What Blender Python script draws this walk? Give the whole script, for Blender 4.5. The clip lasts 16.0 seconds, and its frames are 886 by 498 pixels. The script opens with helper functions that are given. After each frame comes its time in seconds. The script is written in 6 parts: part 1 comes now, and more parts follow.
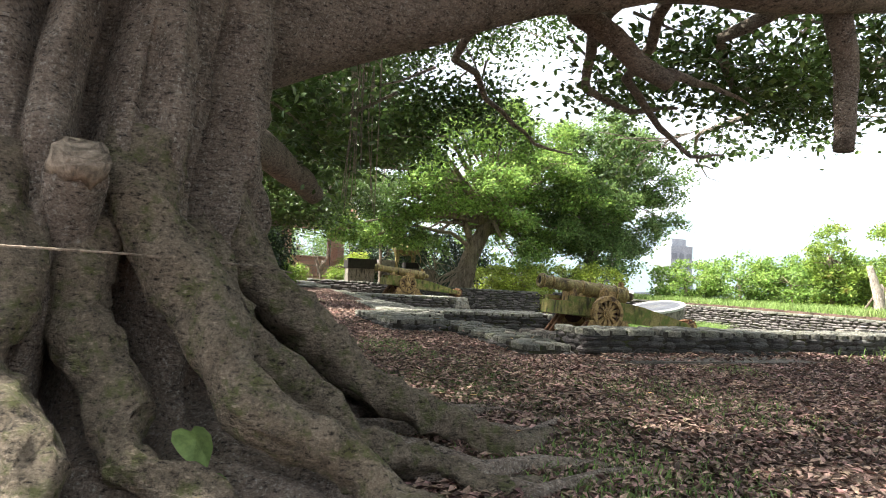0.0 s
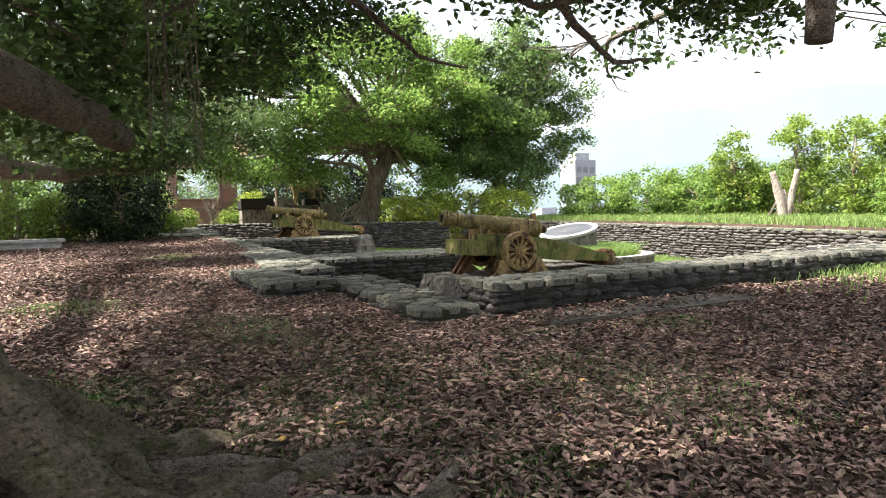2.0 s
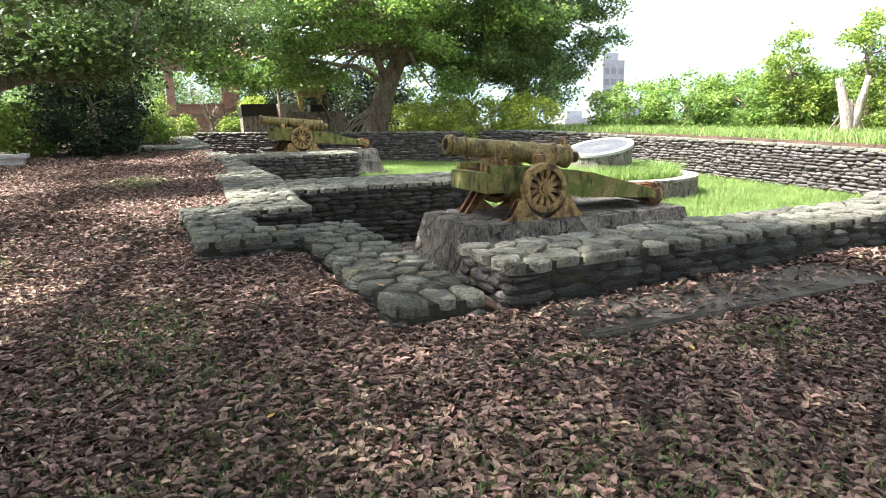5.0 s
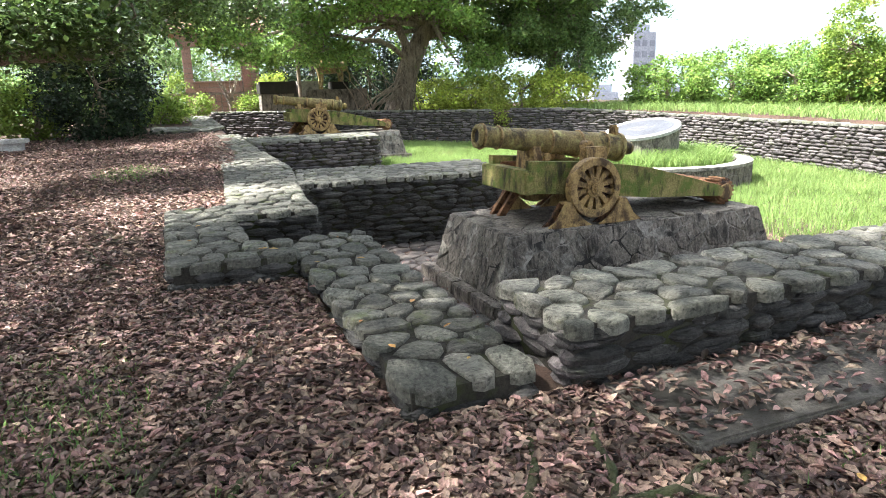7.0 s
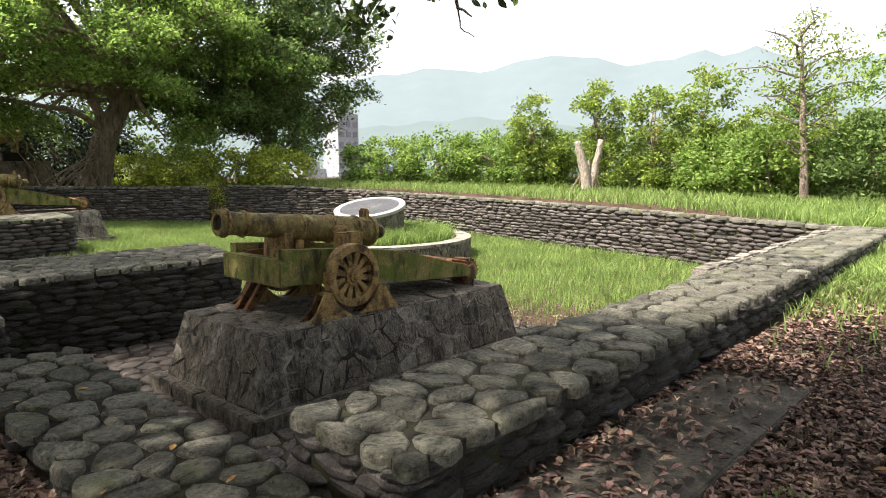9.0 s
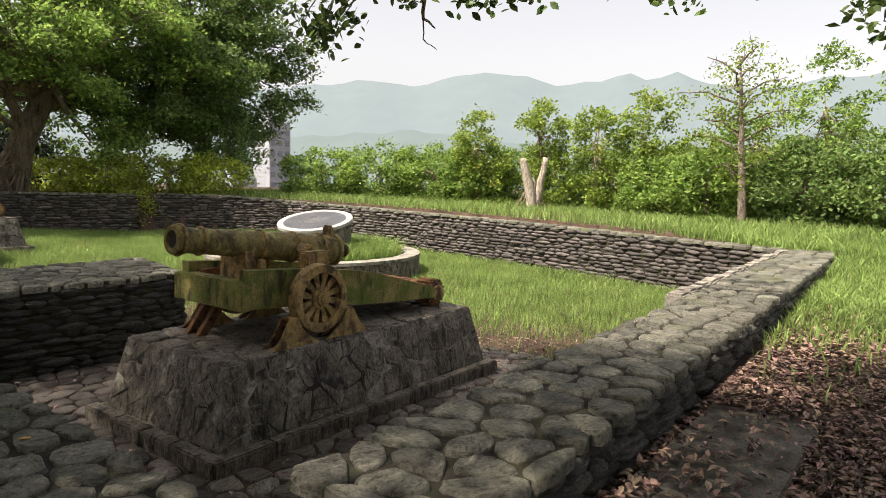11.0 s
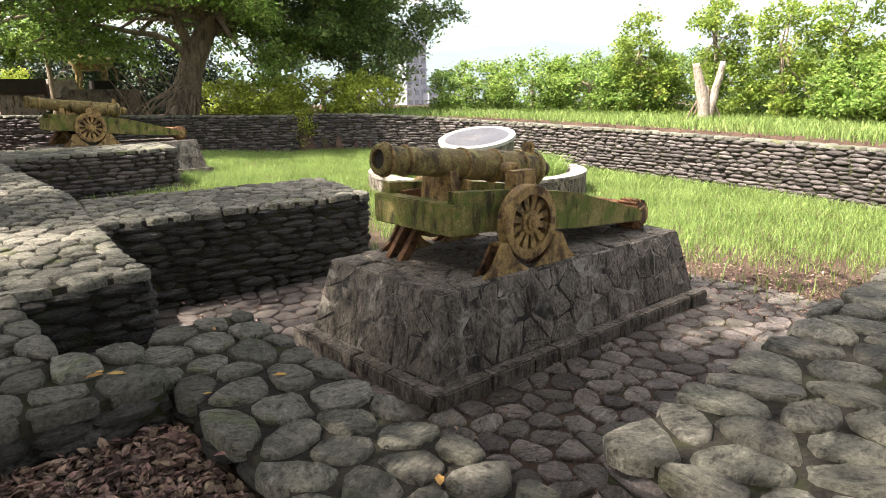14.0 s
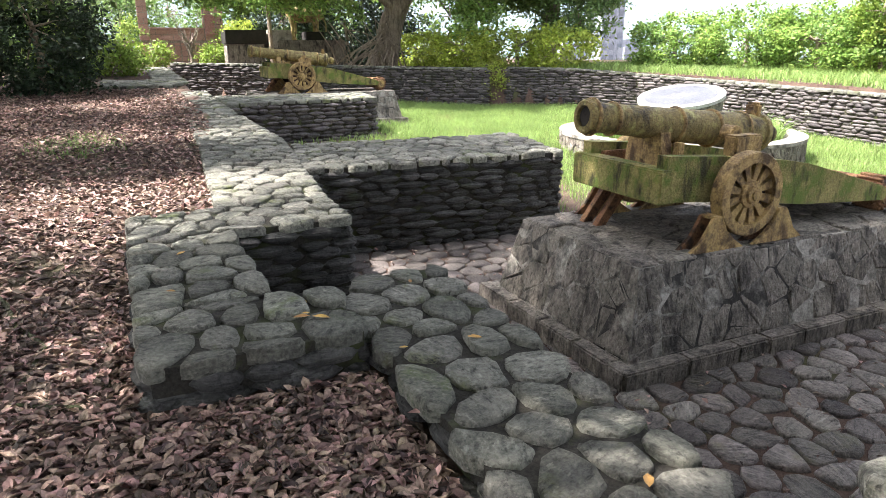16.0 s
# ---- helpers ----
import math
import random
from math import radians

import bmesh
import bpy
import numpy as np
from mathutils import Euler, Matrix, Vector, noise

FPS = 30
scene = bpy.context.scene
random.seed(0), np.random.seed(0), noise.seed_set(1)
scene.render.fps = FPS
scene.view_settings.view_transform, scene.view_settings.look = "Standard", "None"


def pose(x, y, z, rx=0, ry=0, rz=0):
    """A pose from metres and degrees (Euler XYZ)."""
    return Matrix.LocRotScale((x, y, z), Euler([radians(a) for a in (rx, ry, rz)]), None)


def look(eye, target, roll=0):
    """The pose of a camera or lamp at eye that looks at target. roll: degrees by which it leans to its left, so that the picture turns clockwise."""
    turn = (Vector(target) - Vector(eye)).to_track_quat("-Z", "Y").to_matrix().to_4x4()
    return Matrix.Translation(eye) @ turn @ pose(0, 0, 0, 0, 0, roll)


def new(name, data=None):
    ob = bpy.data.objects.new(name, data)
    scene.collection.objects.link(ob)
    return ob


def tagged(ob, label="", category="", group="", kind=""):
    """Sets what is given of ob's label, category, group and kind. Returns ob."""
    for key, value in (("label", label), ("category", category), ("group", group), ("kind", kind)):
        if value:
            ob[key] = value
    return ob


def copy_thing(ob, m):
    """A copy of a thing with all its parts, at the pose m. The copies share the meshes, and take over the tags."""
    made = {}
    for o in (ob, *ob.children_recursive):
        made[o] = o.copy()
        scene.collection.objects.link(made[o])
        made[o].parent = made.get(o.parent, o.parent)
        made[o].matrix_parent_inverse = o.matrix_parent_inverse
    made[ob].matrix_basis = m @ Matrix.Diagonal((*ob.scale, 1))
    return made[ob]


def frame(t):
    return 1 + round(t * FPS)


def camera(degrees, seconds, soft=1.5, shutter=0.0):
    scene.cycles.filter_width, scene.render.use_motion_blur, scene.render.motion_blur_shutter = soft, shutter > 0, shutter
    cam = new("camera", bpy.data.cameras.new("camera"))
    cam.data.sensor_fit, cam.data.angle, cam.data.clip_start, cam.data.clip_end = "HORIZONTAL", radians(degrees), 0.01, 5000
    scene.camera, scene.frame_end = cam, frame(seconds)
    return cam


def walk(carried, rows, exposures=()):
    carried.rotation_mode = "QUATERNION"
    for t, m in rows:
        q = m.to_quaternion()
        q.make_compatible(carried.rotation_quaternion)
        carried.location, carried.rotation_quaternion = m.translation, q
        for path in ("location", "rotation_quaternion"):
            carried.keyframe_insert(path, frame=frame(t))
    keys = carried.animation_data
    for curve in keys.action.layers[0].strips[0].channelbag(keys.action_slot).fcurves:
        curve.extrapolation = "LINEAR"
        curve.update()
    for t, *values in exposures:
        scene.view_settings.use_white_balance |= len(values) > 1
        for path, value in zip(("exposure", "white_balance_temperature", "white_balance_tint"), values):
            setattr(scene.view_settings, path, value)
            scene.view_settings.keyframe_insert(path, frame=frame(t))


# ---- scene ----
cam = camera(67.3, 16.0, soft=0.5)
PATH = [
    (0, (-5.609, -10.556, 1.573), (-4.97, -8.664, 1.69), 2.7),
    (0.5, (-5.354, -10.248, 1.608), (-4.674, -8.367, 1.62), 0.3),
    (1, (-5.074, -9.907, 1.724), (-4.422, -8.016, 1.716), -1.0),
    (1.5, (-4.905, -9.52, 1.734), (-4.19, -7.652, 1.726), -0.6),
    (2, (-4.663, -9.042, 1.876), (-3.779, -7.251, 1.774), -1.6),
    (2.5, (-4.34, -8.668, 1.902), (-3.391, -6.911, 1.794), -1.3),
    (3, (-4.087, -8.387, 2.063), (-3.212, -6.603, 1.842), -1.0),
    (3.5, (-3.852, -7.998, 2.081), (-2.97, -6.225, 1.795), -1.3),
    (4, (-3.686, -7.673, 2.179), (-2.817, -5.908, 1.816), -1.6),
    (4.2, (-3.615, -7.564, 2.169), (-2.768, -5.792, 1.795), -1.5),
    (6.3, (-3.045, -6.097, 2.206), (-2.32, -4.283, 1.779), -2.1),
    (6.5, (-2.945, -5.956, 2.244), (-2.263, -4.133, 1.786), -2.1),
    (7, (-2.875, -5.757, 2.295), (-2.146, -3.951, 1.838), -1.6),
    (7.5, (-2.911, -5.463, 2.318), (-1.966, -3.736, 1.961), -1.4),
    (8, (-2.988, -5.243, 2.369), (-1.853, -3.637, 2.007), -2.1),
    (8.5, (-2.968, -5.12, 2.361), (-1.709, -3.605, 2.016), -0.9),
    (9, (-2.885, -4.97, 2.366), (-1.442, -3.609, 2.113), -0.4),
    (9.5, (-2.857, -4.859, 2.416), (-1.35, -3.554, 2.261), -0.7),
    (9.7, (-2.875, -4.839, 2.415), (-1.355, -3.549, 2.252), -0.0),
    (11.8, (-2.855, -4.04, 2.385), (-1.264, -2.848, 2.159), 0.9),
    (12, (-2.844, -3.982, 2.376), (-1.303, -2.733, 2.125), -0.2),
    (12.5, (-2.867, -3.876, 2.379), (-1.443, -2.511, 2.047), -0.5),
    (13, (-2.877, -3.706, 2.372), (-1.489, -2.321, 1.981), -1.6),
    (13.5, (-2.905, -3.537, 2.364), (-1.591, -2.094, 1.931), -0.8),
    (14, (-2.918, -3.462, 2.354), (-1.641, -1.994, 1.894), -0.7),
    (14.5, (-2.932, -3.44, 2.364), (-1.702, -1.932, 1.902), -0.8),
    (15, (-2.965, -3.391, 2.361), (-1.868, -1.802, 1.839), -1.4),
    (15.5, (-3.001, -3.312, 2.354), (-2.025, -1.656, 1.802), -1.1),
    (16, (-2.915, -3.205, 2.334), (-2.095, -1.476, 1.752), -0.1),
]
walk(cam, [(t, look(eye, target, roll)) for t, eye, target, roll in PATH],
     [(0, 1.9, 6400, 10), (1, 1.86, 6400, 10), (1.5, 1.84, 6400, 11), (2.5, 1.42, 6400, 12), (3.5, 1.6, 6350, 10), (4.2, 1.88, 6300, 10), (6.5, 2.25, 6050, 12), (7.5, 2.15, 6050, 12), (8.5, 1.52, 6500, 12),
      (9.0, 1.18, 6850, 13), (9.5, 0.87, 7000, 13), (12, 0.84, 7200, 15), (12.5, 1.07, 7200, 15), (13.5, 1.54, 7000, 16), (14.5, 1.88, 6700, 17), (15, 1.96, 6500, 17), (16, 2.25, 6200, 16)])

# ---- world, sun, exposure ----
SUN_UP, SUN_TURN = radians(58), radians(292)          # height, and turn from north towards east
world = bpy.data.worlds.new("sky")
scene.world = world
world.use_nodes = True
wn = world.node_tree
sky = wn.nodes.new("ShaderNodeTexSky")
sky.sky_type, sky.sun_disc = "NISHITA", False
sky.sun_elevation, sky.sun_rotation = SUN_UP, SUN_TURN
sky.air_density, sky.dust_density, sky.ozone_density = 1.0, 3.0, 1.0
wn.nodes["Background"].inputs[1].default_value = 0.14
haze_mix = wn.nodes.new("ShaderNodeHueSaturation")
haze_mix.inputs["Saturation"].default_value = 0.35
wn.links.new(sky.outputs[0], haze_mix.inputs["Color"])
wn.links.new(haze_mix.outputs[0], wn.nodes["Background"].inputs[0])
sun_lamp = bpy.data.lights.new("sun", "SUN")
sun_lamp.energy, sun_lamp.angle, sun_lamp.color = 5.0, radians(1.0), (1.0, 0.95, 0.86)
sun = new("sun", sun_lamp)
to_sun = Vector((math.cos(SUN_UP) * math.sin(SUN_TURN), math.cos(SUN_UP) * math.cos(SUN_TURN), math.sin(SUN_UP)))
sun.matrix_world = look(to_sun * 60, (0, 0, 0))

# ---- materials ----
def material(name, dark, light, scale=3.0, fine=40.0, rough=0.85, bump=0.4, vary=0.0, vary_by="", stain=None, stain_at=0.6, stain_scale=1.2,
             metal=0.0, through_light=0.0, relief=0.04, streaks=None, grain_by=None, grain_turn=False, grain_dark=0.35):
    m = bpy.data.materials.new(name)
    m.use_nodes = True
    nt = m.node_tree
    bsdf = nt.nodes["Principled BSDF"]
    bsdf.inputs["Roughness"].default_value = rough
    bsdf.inputs["Metallic"].default_value = metal
    bsdf.inputs["Specular IOR Level"].default_value = 0.3
    geo = nt.nodes.new("ShaderNodeNewGeometry")
    def noise_at(s, detail=4.0, rough_=0.6):
        n = nt.nodes.new("ShaderNodeTexNoise")
        n.inputs["Scale"].default_value, n.inputs["Detail"].default_value, n.inputs["Roughness"].default_value = s, detail, rough_
        nt.links.new(geo.outputs["Position"], n.inputs["Vector"])
        return n.outputs["Fac"]
    def mixed(fac, a, b):
        n = nt.nodes.new("ShaderNodeMix")
        n.data_type = "RGBA"
        for sock, v in ((n.inputs[0], fac), (n.inputs[6], a), (n.inputs[7], b)):
            if isinstance(v, tuple):
                sock.default_value = (*v, 1)
            elif isinstance(v, float):
                sock.default_value = v
            else:
                nt.links.new(v, sock)
        return n.outputs[2]
    def sharpened(fac, lo, hi):
        n = nt.nodes.new("ShaderNodeMapRange")
        n.inputs[1].default_value, n.inputs[2].default_value = lo, hi
        nt.links.new(fac, n.inputs[0])
        return n.outputs[0]
    big, small = noise_at(scale), noise_at(fine, 5.0, 0.7)
    colour = mixed(sharpened(big, 0.36, 0.64), tuple(c * 0.85 for c in dark), light)
    grain = mixed(sharpened(small, 0.3, 0.7), tuple(c * 0.3 for c in dark), tuple(min(1, c * 1.35) for c in light))
    colour = mixed(0.55, colour, grain)
    if stain:
        spots = noise_at(stain_scale, 6.0, 0.65)
        colour = mixed(sharpened(spots, stain_at - 0.06, stain_at + 0.08), colour, stain)
    height = small
    if grain_by:
        along = geo.outputs["Position"]
        if grain_turn:
            spin = nt.nodes.new("ShaderNodeVectorRotate")
            spin.rotation_type = "Z_AXIS"
            angle = nt.nodes.new("ShaderNodeMath")
            angle.operation, angle.inputs[1].default_value = "MULTIPLY", 19.0
            nt.links.new(nt.nodes.new("ShaderNodeObjectInfo").outputs["Random"], angle.inputs[0])
            nt.links.new(along, spin.inputs["Vector"])
            nt.links.new(angle.outputs[0], spin.inputs["Angle"])
            along = spin.outputs[0]
        layer = nt.nodes.new("ShaderNodeVectorMath")
        layer.operation, layer.inputs[1].default_value = "MULTIPLY", grain_by
        nt.links.new(along, layer.inputs[0])
        lines = nt.nodes.new("ShaderNodeTexNoise")
        lines.inputs["Scale"].default_value, lines.inputs["Detail"].default_value, lines.inputs["Roughness"].default_value = 1.0, 6.0, 0.7
        nt.links.new(layer.outputs[0], lines.inputs["Vector"])
        colour = mixed(sharpened(lines.outputs["Fac"], 0.47, 0.33), colour, tuple(c * grain_dark for c in dark))
        colour = mixed(sharpened(lines.outputs["Fac"], 0.56, 0.72), colour, tuple(min(1, c * 1.45) for c in light))
        add = nt.nodes.new("ShaderNodeMath")
        nt.links.new(small, add.inputs[0])
        nt.links.new(lines.outputs["Fac"], add.inputs[1])
        height = add.outputs[0]
    if streaks:
        stretch = nt.nodes.new("ShaderNodeVectorMath")
        stretch.operation, stretch.inputs[1].default_value = "MULTIPLY", (8, 8, 2.6)
        nt.links.new(geo.outputs["Position"], stretch.inputs[0])
        run = nt.nodes.new("ShaderNodeTexNoise")
        run.inputs["Scale"].default_value, run.inputs["Detail"].default_value, run.inputs["Roughness"].default_value = 1.0, 5.0, 0.65
        nt.links.new(stretch.outputs[0], run.inputs["Vector"])
        colour = mixed(sharpened(run.outputs["Fac"], 0.49, 0.34), colour, streaks[0])
        colour = mixed(sharpened(run.outputs["Fac"], 0.60, 0.78), colour, streaks[1])
    if vary_by:
        if vary_by == "island":
            rnd = geo.outputs["Random Per Island"]
        else:
            rnd = nt.nodes.new("ShaderNodeObjectInfo").outputs["Random"]
        hsv = nt.nodes.new("ShaderNodeHueSaturation")
        mr = nt.nodes.new("ShaderNodeMapRange")
        mr.inputs[3].default_value, mr.inputs[4].default_value = 1 - vary, 1 + vary
        nt.links.new(rnd, mr.inputs[0])
        nt.links.new(mr.outputs[0], hsv.inputs["Value"])
        hue = nt.nodes.new("ShaderNodeMapRange")
        hue.inputs[3].default_value, hue.inputs[4].default_value = 0.5 - 0.035 * vary, 0.5 + 0.035 * vary
        mul = nt.nodes.new("ShaderNodeMath")
        mul.operation = "FRACT"
        mul2 = nt.nodes.new("ShaderNodeMath")
        mul2.operation, mul2.inputs[1].default_value = "MULTIPLY", 7.31
        nt.links.new(rnd, mul2.inputs[0])
        nt.links.new(mul2.outputs[0], mul.inputs[0])
        nt.links.new(mul.outputs[0], hue.inputs[0])
        nt.links.new(hue.outputs[0], hsv.inputs["Hue"])
        nt.links.new(colour, hsv.inputs["Color"])
        colour = hsv.outputs[0]
    nt.links.new(colour, bsdf.inputs["Base Color"])
    if bump:
        b = nt.nodes.new("ShaderNodeBump")
        b.inputs["Strength"].default_value, b.inputs["Distance"].default_value = bump, relief
        nt.links.new(height, b.inputs["Height"])
        nt.links.new(b.outputs[0], bsdf.inputs["Normal"])
    if through_light:
        tr = nt.nodes.new("ShaderNodeBsdfTranslucent")
        nt.links.new(colour, tr.inputs[0])
        mix = nt.nodes.new("ShaderNodeMixShader")
        mix.inputs[0].default_value = through_light
        nt.links.new(bsdf.outputs[0], mix.inputs[1])
        nt.links.new(tr.outputs[0], mix.inputs[2])
        nt.links.new(mix.outputs[0], nt.nodes["Material Output"].inputs[0])
    return m


SOIL = material("leafy soil", (0.035, 0.022, 0.016), (0.11, 0.07, 0.05), 2.0, 60, 0.95, 0.6, stain=(0.055, 0.06, 0.022), stain_at=0.62, stain_scale=0.9)
SLATE = material("slate stone", (0.034, 0.033, 0.030), (0.125, 0.12, 0.108), 6, 45, 0.75, 1.0, 0.4, "object", stain=(0.075, 0.085, 0.035), stain_at=0.66, stain_scale=2.0, grain_by=(5, 5, 70), relief=0.05)
SLATE_STUFF = material("slate courses", (0.030, 0.028, 0.027), (0.138, 0.122, 0.114), 6, 55, 0.75, 0.6, 0.5, "island", stain=(0.06, 0.066, 0.03), stain_at=0.68)
COPING = material("coping stone", (0.080, 0.078, 0.062), (0.25, 0.243, 0.194), 5, 45, 0.8, 1.0, 0.36, "object", stain=(0.125, 0.145, 0.048), stain_at=0.65, stain_scale=2.3, grain_by=(13, 30, 30), grain_turn=True, relief=0.03, grain_dark=0.55)
COPING_STUFF = material("coping stone far", (0.062, 0.062, 0.048), (0.20, 0.198, 0.158), 5, 60, 0.8, 0.6, 0.34, "island", stain=(0.125, 0.14, 0.045), stain_at=0.62, stain_scale=1.8)
PAVING = material("paving stone", (0.062, 0.055, 0.048), (0.235, 0.205, 0.178), 6, 40, 0.5, 0.9, 0.55, "object", stain=(0.15, 0.14, 0.08), stain_at=0.64, stain_scale=2.5, grain_by=(8, 34, 20), grain_turn=True, relief=0.03, grain_dark=0.5)
PAVING_STUFF = material("paving stone far", (0.055, 0.047, 0.042), (0.14, 0.12, 0.105), 5, 60, 0.7, 0.5, 0.25, "island")
JOINT = material("dark joint earth", (0.018, 0.016, 0.013), (0.065, 0.058, 0.045), 4, 60, 0.95, 0.8, stain=(0.055, 0.062, 0.022), stain_at=0.57, stain_scale=3.5)
FLAG = material("pedestal flag", (0.105, 0.092, 0.074), (0.285, 0.252, 0.205), 4, 36, 0.75, 1.0, 0.15, "object", stain=(0.40, 0.365, 0.30), stain_at=0.68, stain_scale=10, relief=0.035, streaks=((0.042, 0.037, 0.031), (0.39, 0.35, 0.285)), grain_by=(30, 30, 11), grain_dark=0.34)
MORTAR = material("patchy mortar", (0.10, 0.092, 0.078), (0.42, 0.39, 0.33), 7, 40, 0.9, 0.5, stain=(0.035, 0.032, 0.028), stain_at=0.50, stain_scale=2.8)
BRONZE = material("weathered ochre paint", (0.20, 0.112, 0.042), (0.50, 0.345, 0.135), 9, 50, 0.6, 0.7, stain=(0.075, 0.045, 0.022), stain_at=0.56, stain_scale=7, streaks=((0.085, 0.05, 0.024), (0.52, 0.37, 0.14)))
BARREL = material("lichened gun metal", (0.095, 0.068, 0.026), (0.33, 0.25, 0.09), 9, 55, 0.55, 0.8, stain=(0.40, 0.37, 0.13), stain_at=0.59, stain_scale=11, streaks=((0.042, 0.030, 0.015), (0.35, 0.30, 0.095)))
RUST = material("rusty brown iron", (0.10, 0.042, 0.020), (0.30, 0.155, 0.07), 9, 60, 0.75, 0.8, stain=(0.035, 0.020, 0.013), stain_at=0.55, stain_scale=8)
BACKING = material("dark red-brown backing", (0.022, 0.010, 0.008), (0.06, 0.026, 0.020), 9, 60, 0.85, 0.4)
MOSSY = material("mossy ochre paint", (0.10, 0.102, 0.026), (0.34, 0.285, 0.10), 6, 50, 0.75, 0.7, stain=(0.115, 0.155, 0.026), stain_at=0.51, stain_scale=5, streaks=((0.042, 0.038, 0.015), (0.25, 0.265, 0.06)))
DARK = material("dark bore", (0.01, 0.009, 0.008), (0.03, 0.025, 0.02), 6, 40, 0.8, 0.2)
WHITE = material("white render", (0.30, 0.29, 0.265), (0.52, 0.51, 0.48), 2, 30, 0.7, 0.3, stain=(0.24, 0.23, 0.2), stain_at=0.62)
RIM = material("worn pale cement", (0.17, 0.155, 0.13), (0.42, 0.39, 0.335), 4, 40, 0.9, 0.6, stain=(0.09, 0.085, 0.07), stain_at=0.57, stain_scale=3)
PLAQUE = material("grey plaque", (0.05, 0.053, 0.06), (0.115, 0.12, 0.13), 2, 30, 0.4, 0.2)
SLAB = material("grey cement slab", (0.065, 0.058, 0.048), (0.20, 0.18, 0.148), 2.5, 50, 0.9, 0.6, stain=(0.065, 0.058, 0.045), stain_at=0.52, stain_scale=3)
BARK = material("banyan bark", (0.090, 0.068, 0.052), (0.36, 0.29, 0.225), 6, 75, 0.85, 1.0, stain=(0.50, 0.46, 0.39), stain_at=0.60, stain_scale=55, relief=0.05, grain_by=(24, 24, 62), grain_dark=0.25)
BARK_FAR = material("grey bark", (0.125, 0.095, 0.068), (0.38, 0.305, 0.225), 2.2, 30, 0.9, 0.8, grain_by=(9, 9, 2.2), grain_dark=0.4)
ROOT_BARK = material("mossy buttress bark", (0.080, 0.064, 0.044), (0.33, 0.268, 0.19), 6, 75, 0.9, 1.0, stain=(0.135, 0.14, 0.055), stain_at=0.56, stain_scale=9, relief=0.05, grain_by=(26, 26, 55), grain_dark=0.25)
ROOT_MOSS = material("mossy root bark", (0.04, 0.035, 0.022), (0.12, 0.115, 0.06), 7, 40, 0.9, 1.0, stain=(0.06, 0.075, 0.025), stain_at=0.5, stain_scale=5)
PALE_WOOD = material("bleached bark", (0.27, 0.215, 0.165), (0.55, 0.48, 0.40), 4, 30, 0.9, 0.8, grain_by=(22, 22, 5))
GRASS = material("grass blades", (0.135, 0.225, 0.048), (0.31, 0.44, 0.13), 0.8, 20, 0.6, 0, 0.35, "island", stain=(0.30, 0.27, 0.13), stain_at=0.66, stain_scale=0.5, through_light=0.4)
LITTER = material("fallen leaves", (0.088, 0.050, 0.038), (0.345, 0.235, 0.185), 3, 50, 0.6, 0.2, 0.85, "island", through_light=0.1)
LEAF_NEAR = material("banyan leaves", (0.036, 0.070, 0.020), (0.115, 0.18, 0.046), 1.0, 25, 0.4, 0, 0.5, "island", through_light=0.33)
LEAF_MID = material("green leaves", (0.11, 0.20, 0.042), (0.31, 0.455, 0.11), 0.5, 12, 0.5, 0, 0.55, "island", through_light=0.55)
LEAF_LIME = material("golden green leaves", (0.26, 0.36, 0.045), (0.52, 0.60, 0.11), 0.8, 14, 0.5, 0, 0.35, "island", through_light=0.5)
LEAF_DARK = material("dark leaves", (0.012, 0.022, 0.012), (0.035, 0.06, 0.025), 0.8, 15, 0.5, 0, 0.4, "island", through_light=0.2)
LEAF_CAMPHOR = material("camphor leaves", (0.085, 0.15, 0.05), (0.24, 0.355, 0.11), 0.6, 12, 0.45, 0, 0.5, "island", through_light=0.5)
LEAF_BRIGHT = material("bright leaves", (0.13, 0.21, 0.035), (0.31, 0.42, 0.08), 0.7, 12, 0.5, 0, 0.4, "island", stain=(0.34, 0.22, 0.08), stain_at=0.66, stain_scale=0.9, through_light=0.45)
BRICK = material("pink brick wall", (0.30, 0.16, 0.12), (0.45, 0.28, 0.22), 1, 20, 0.9, 0.3)
ROOF = material("red roof tile", (0.28, 0.12, 0.09), (0.42, 0.22, 0.17), 1, 20, 0.9, 0.3)
GOLD = material("yellow ochre paint", (0.20, 0.135, 0.04), (0.44, 0.34, 0.15), 6, 40, 0.6, 0.4, stain=(0.10, 0.075, 0.035), stain_at=0.55, stain_scale=4)
CITY = material("pale far building", (0.33, 0.355, 0.39), (0.41, 0.435, 0.465), 0.2, 3, 0.9, 0)
# Haze over the far towers is put into this pale window colour.
CITY_DARK = material("far window paled for haze", (0.20, 0.225, 0.255), (0.27, 0.295, 0.32), 0.2, 3, 0.5, 0)


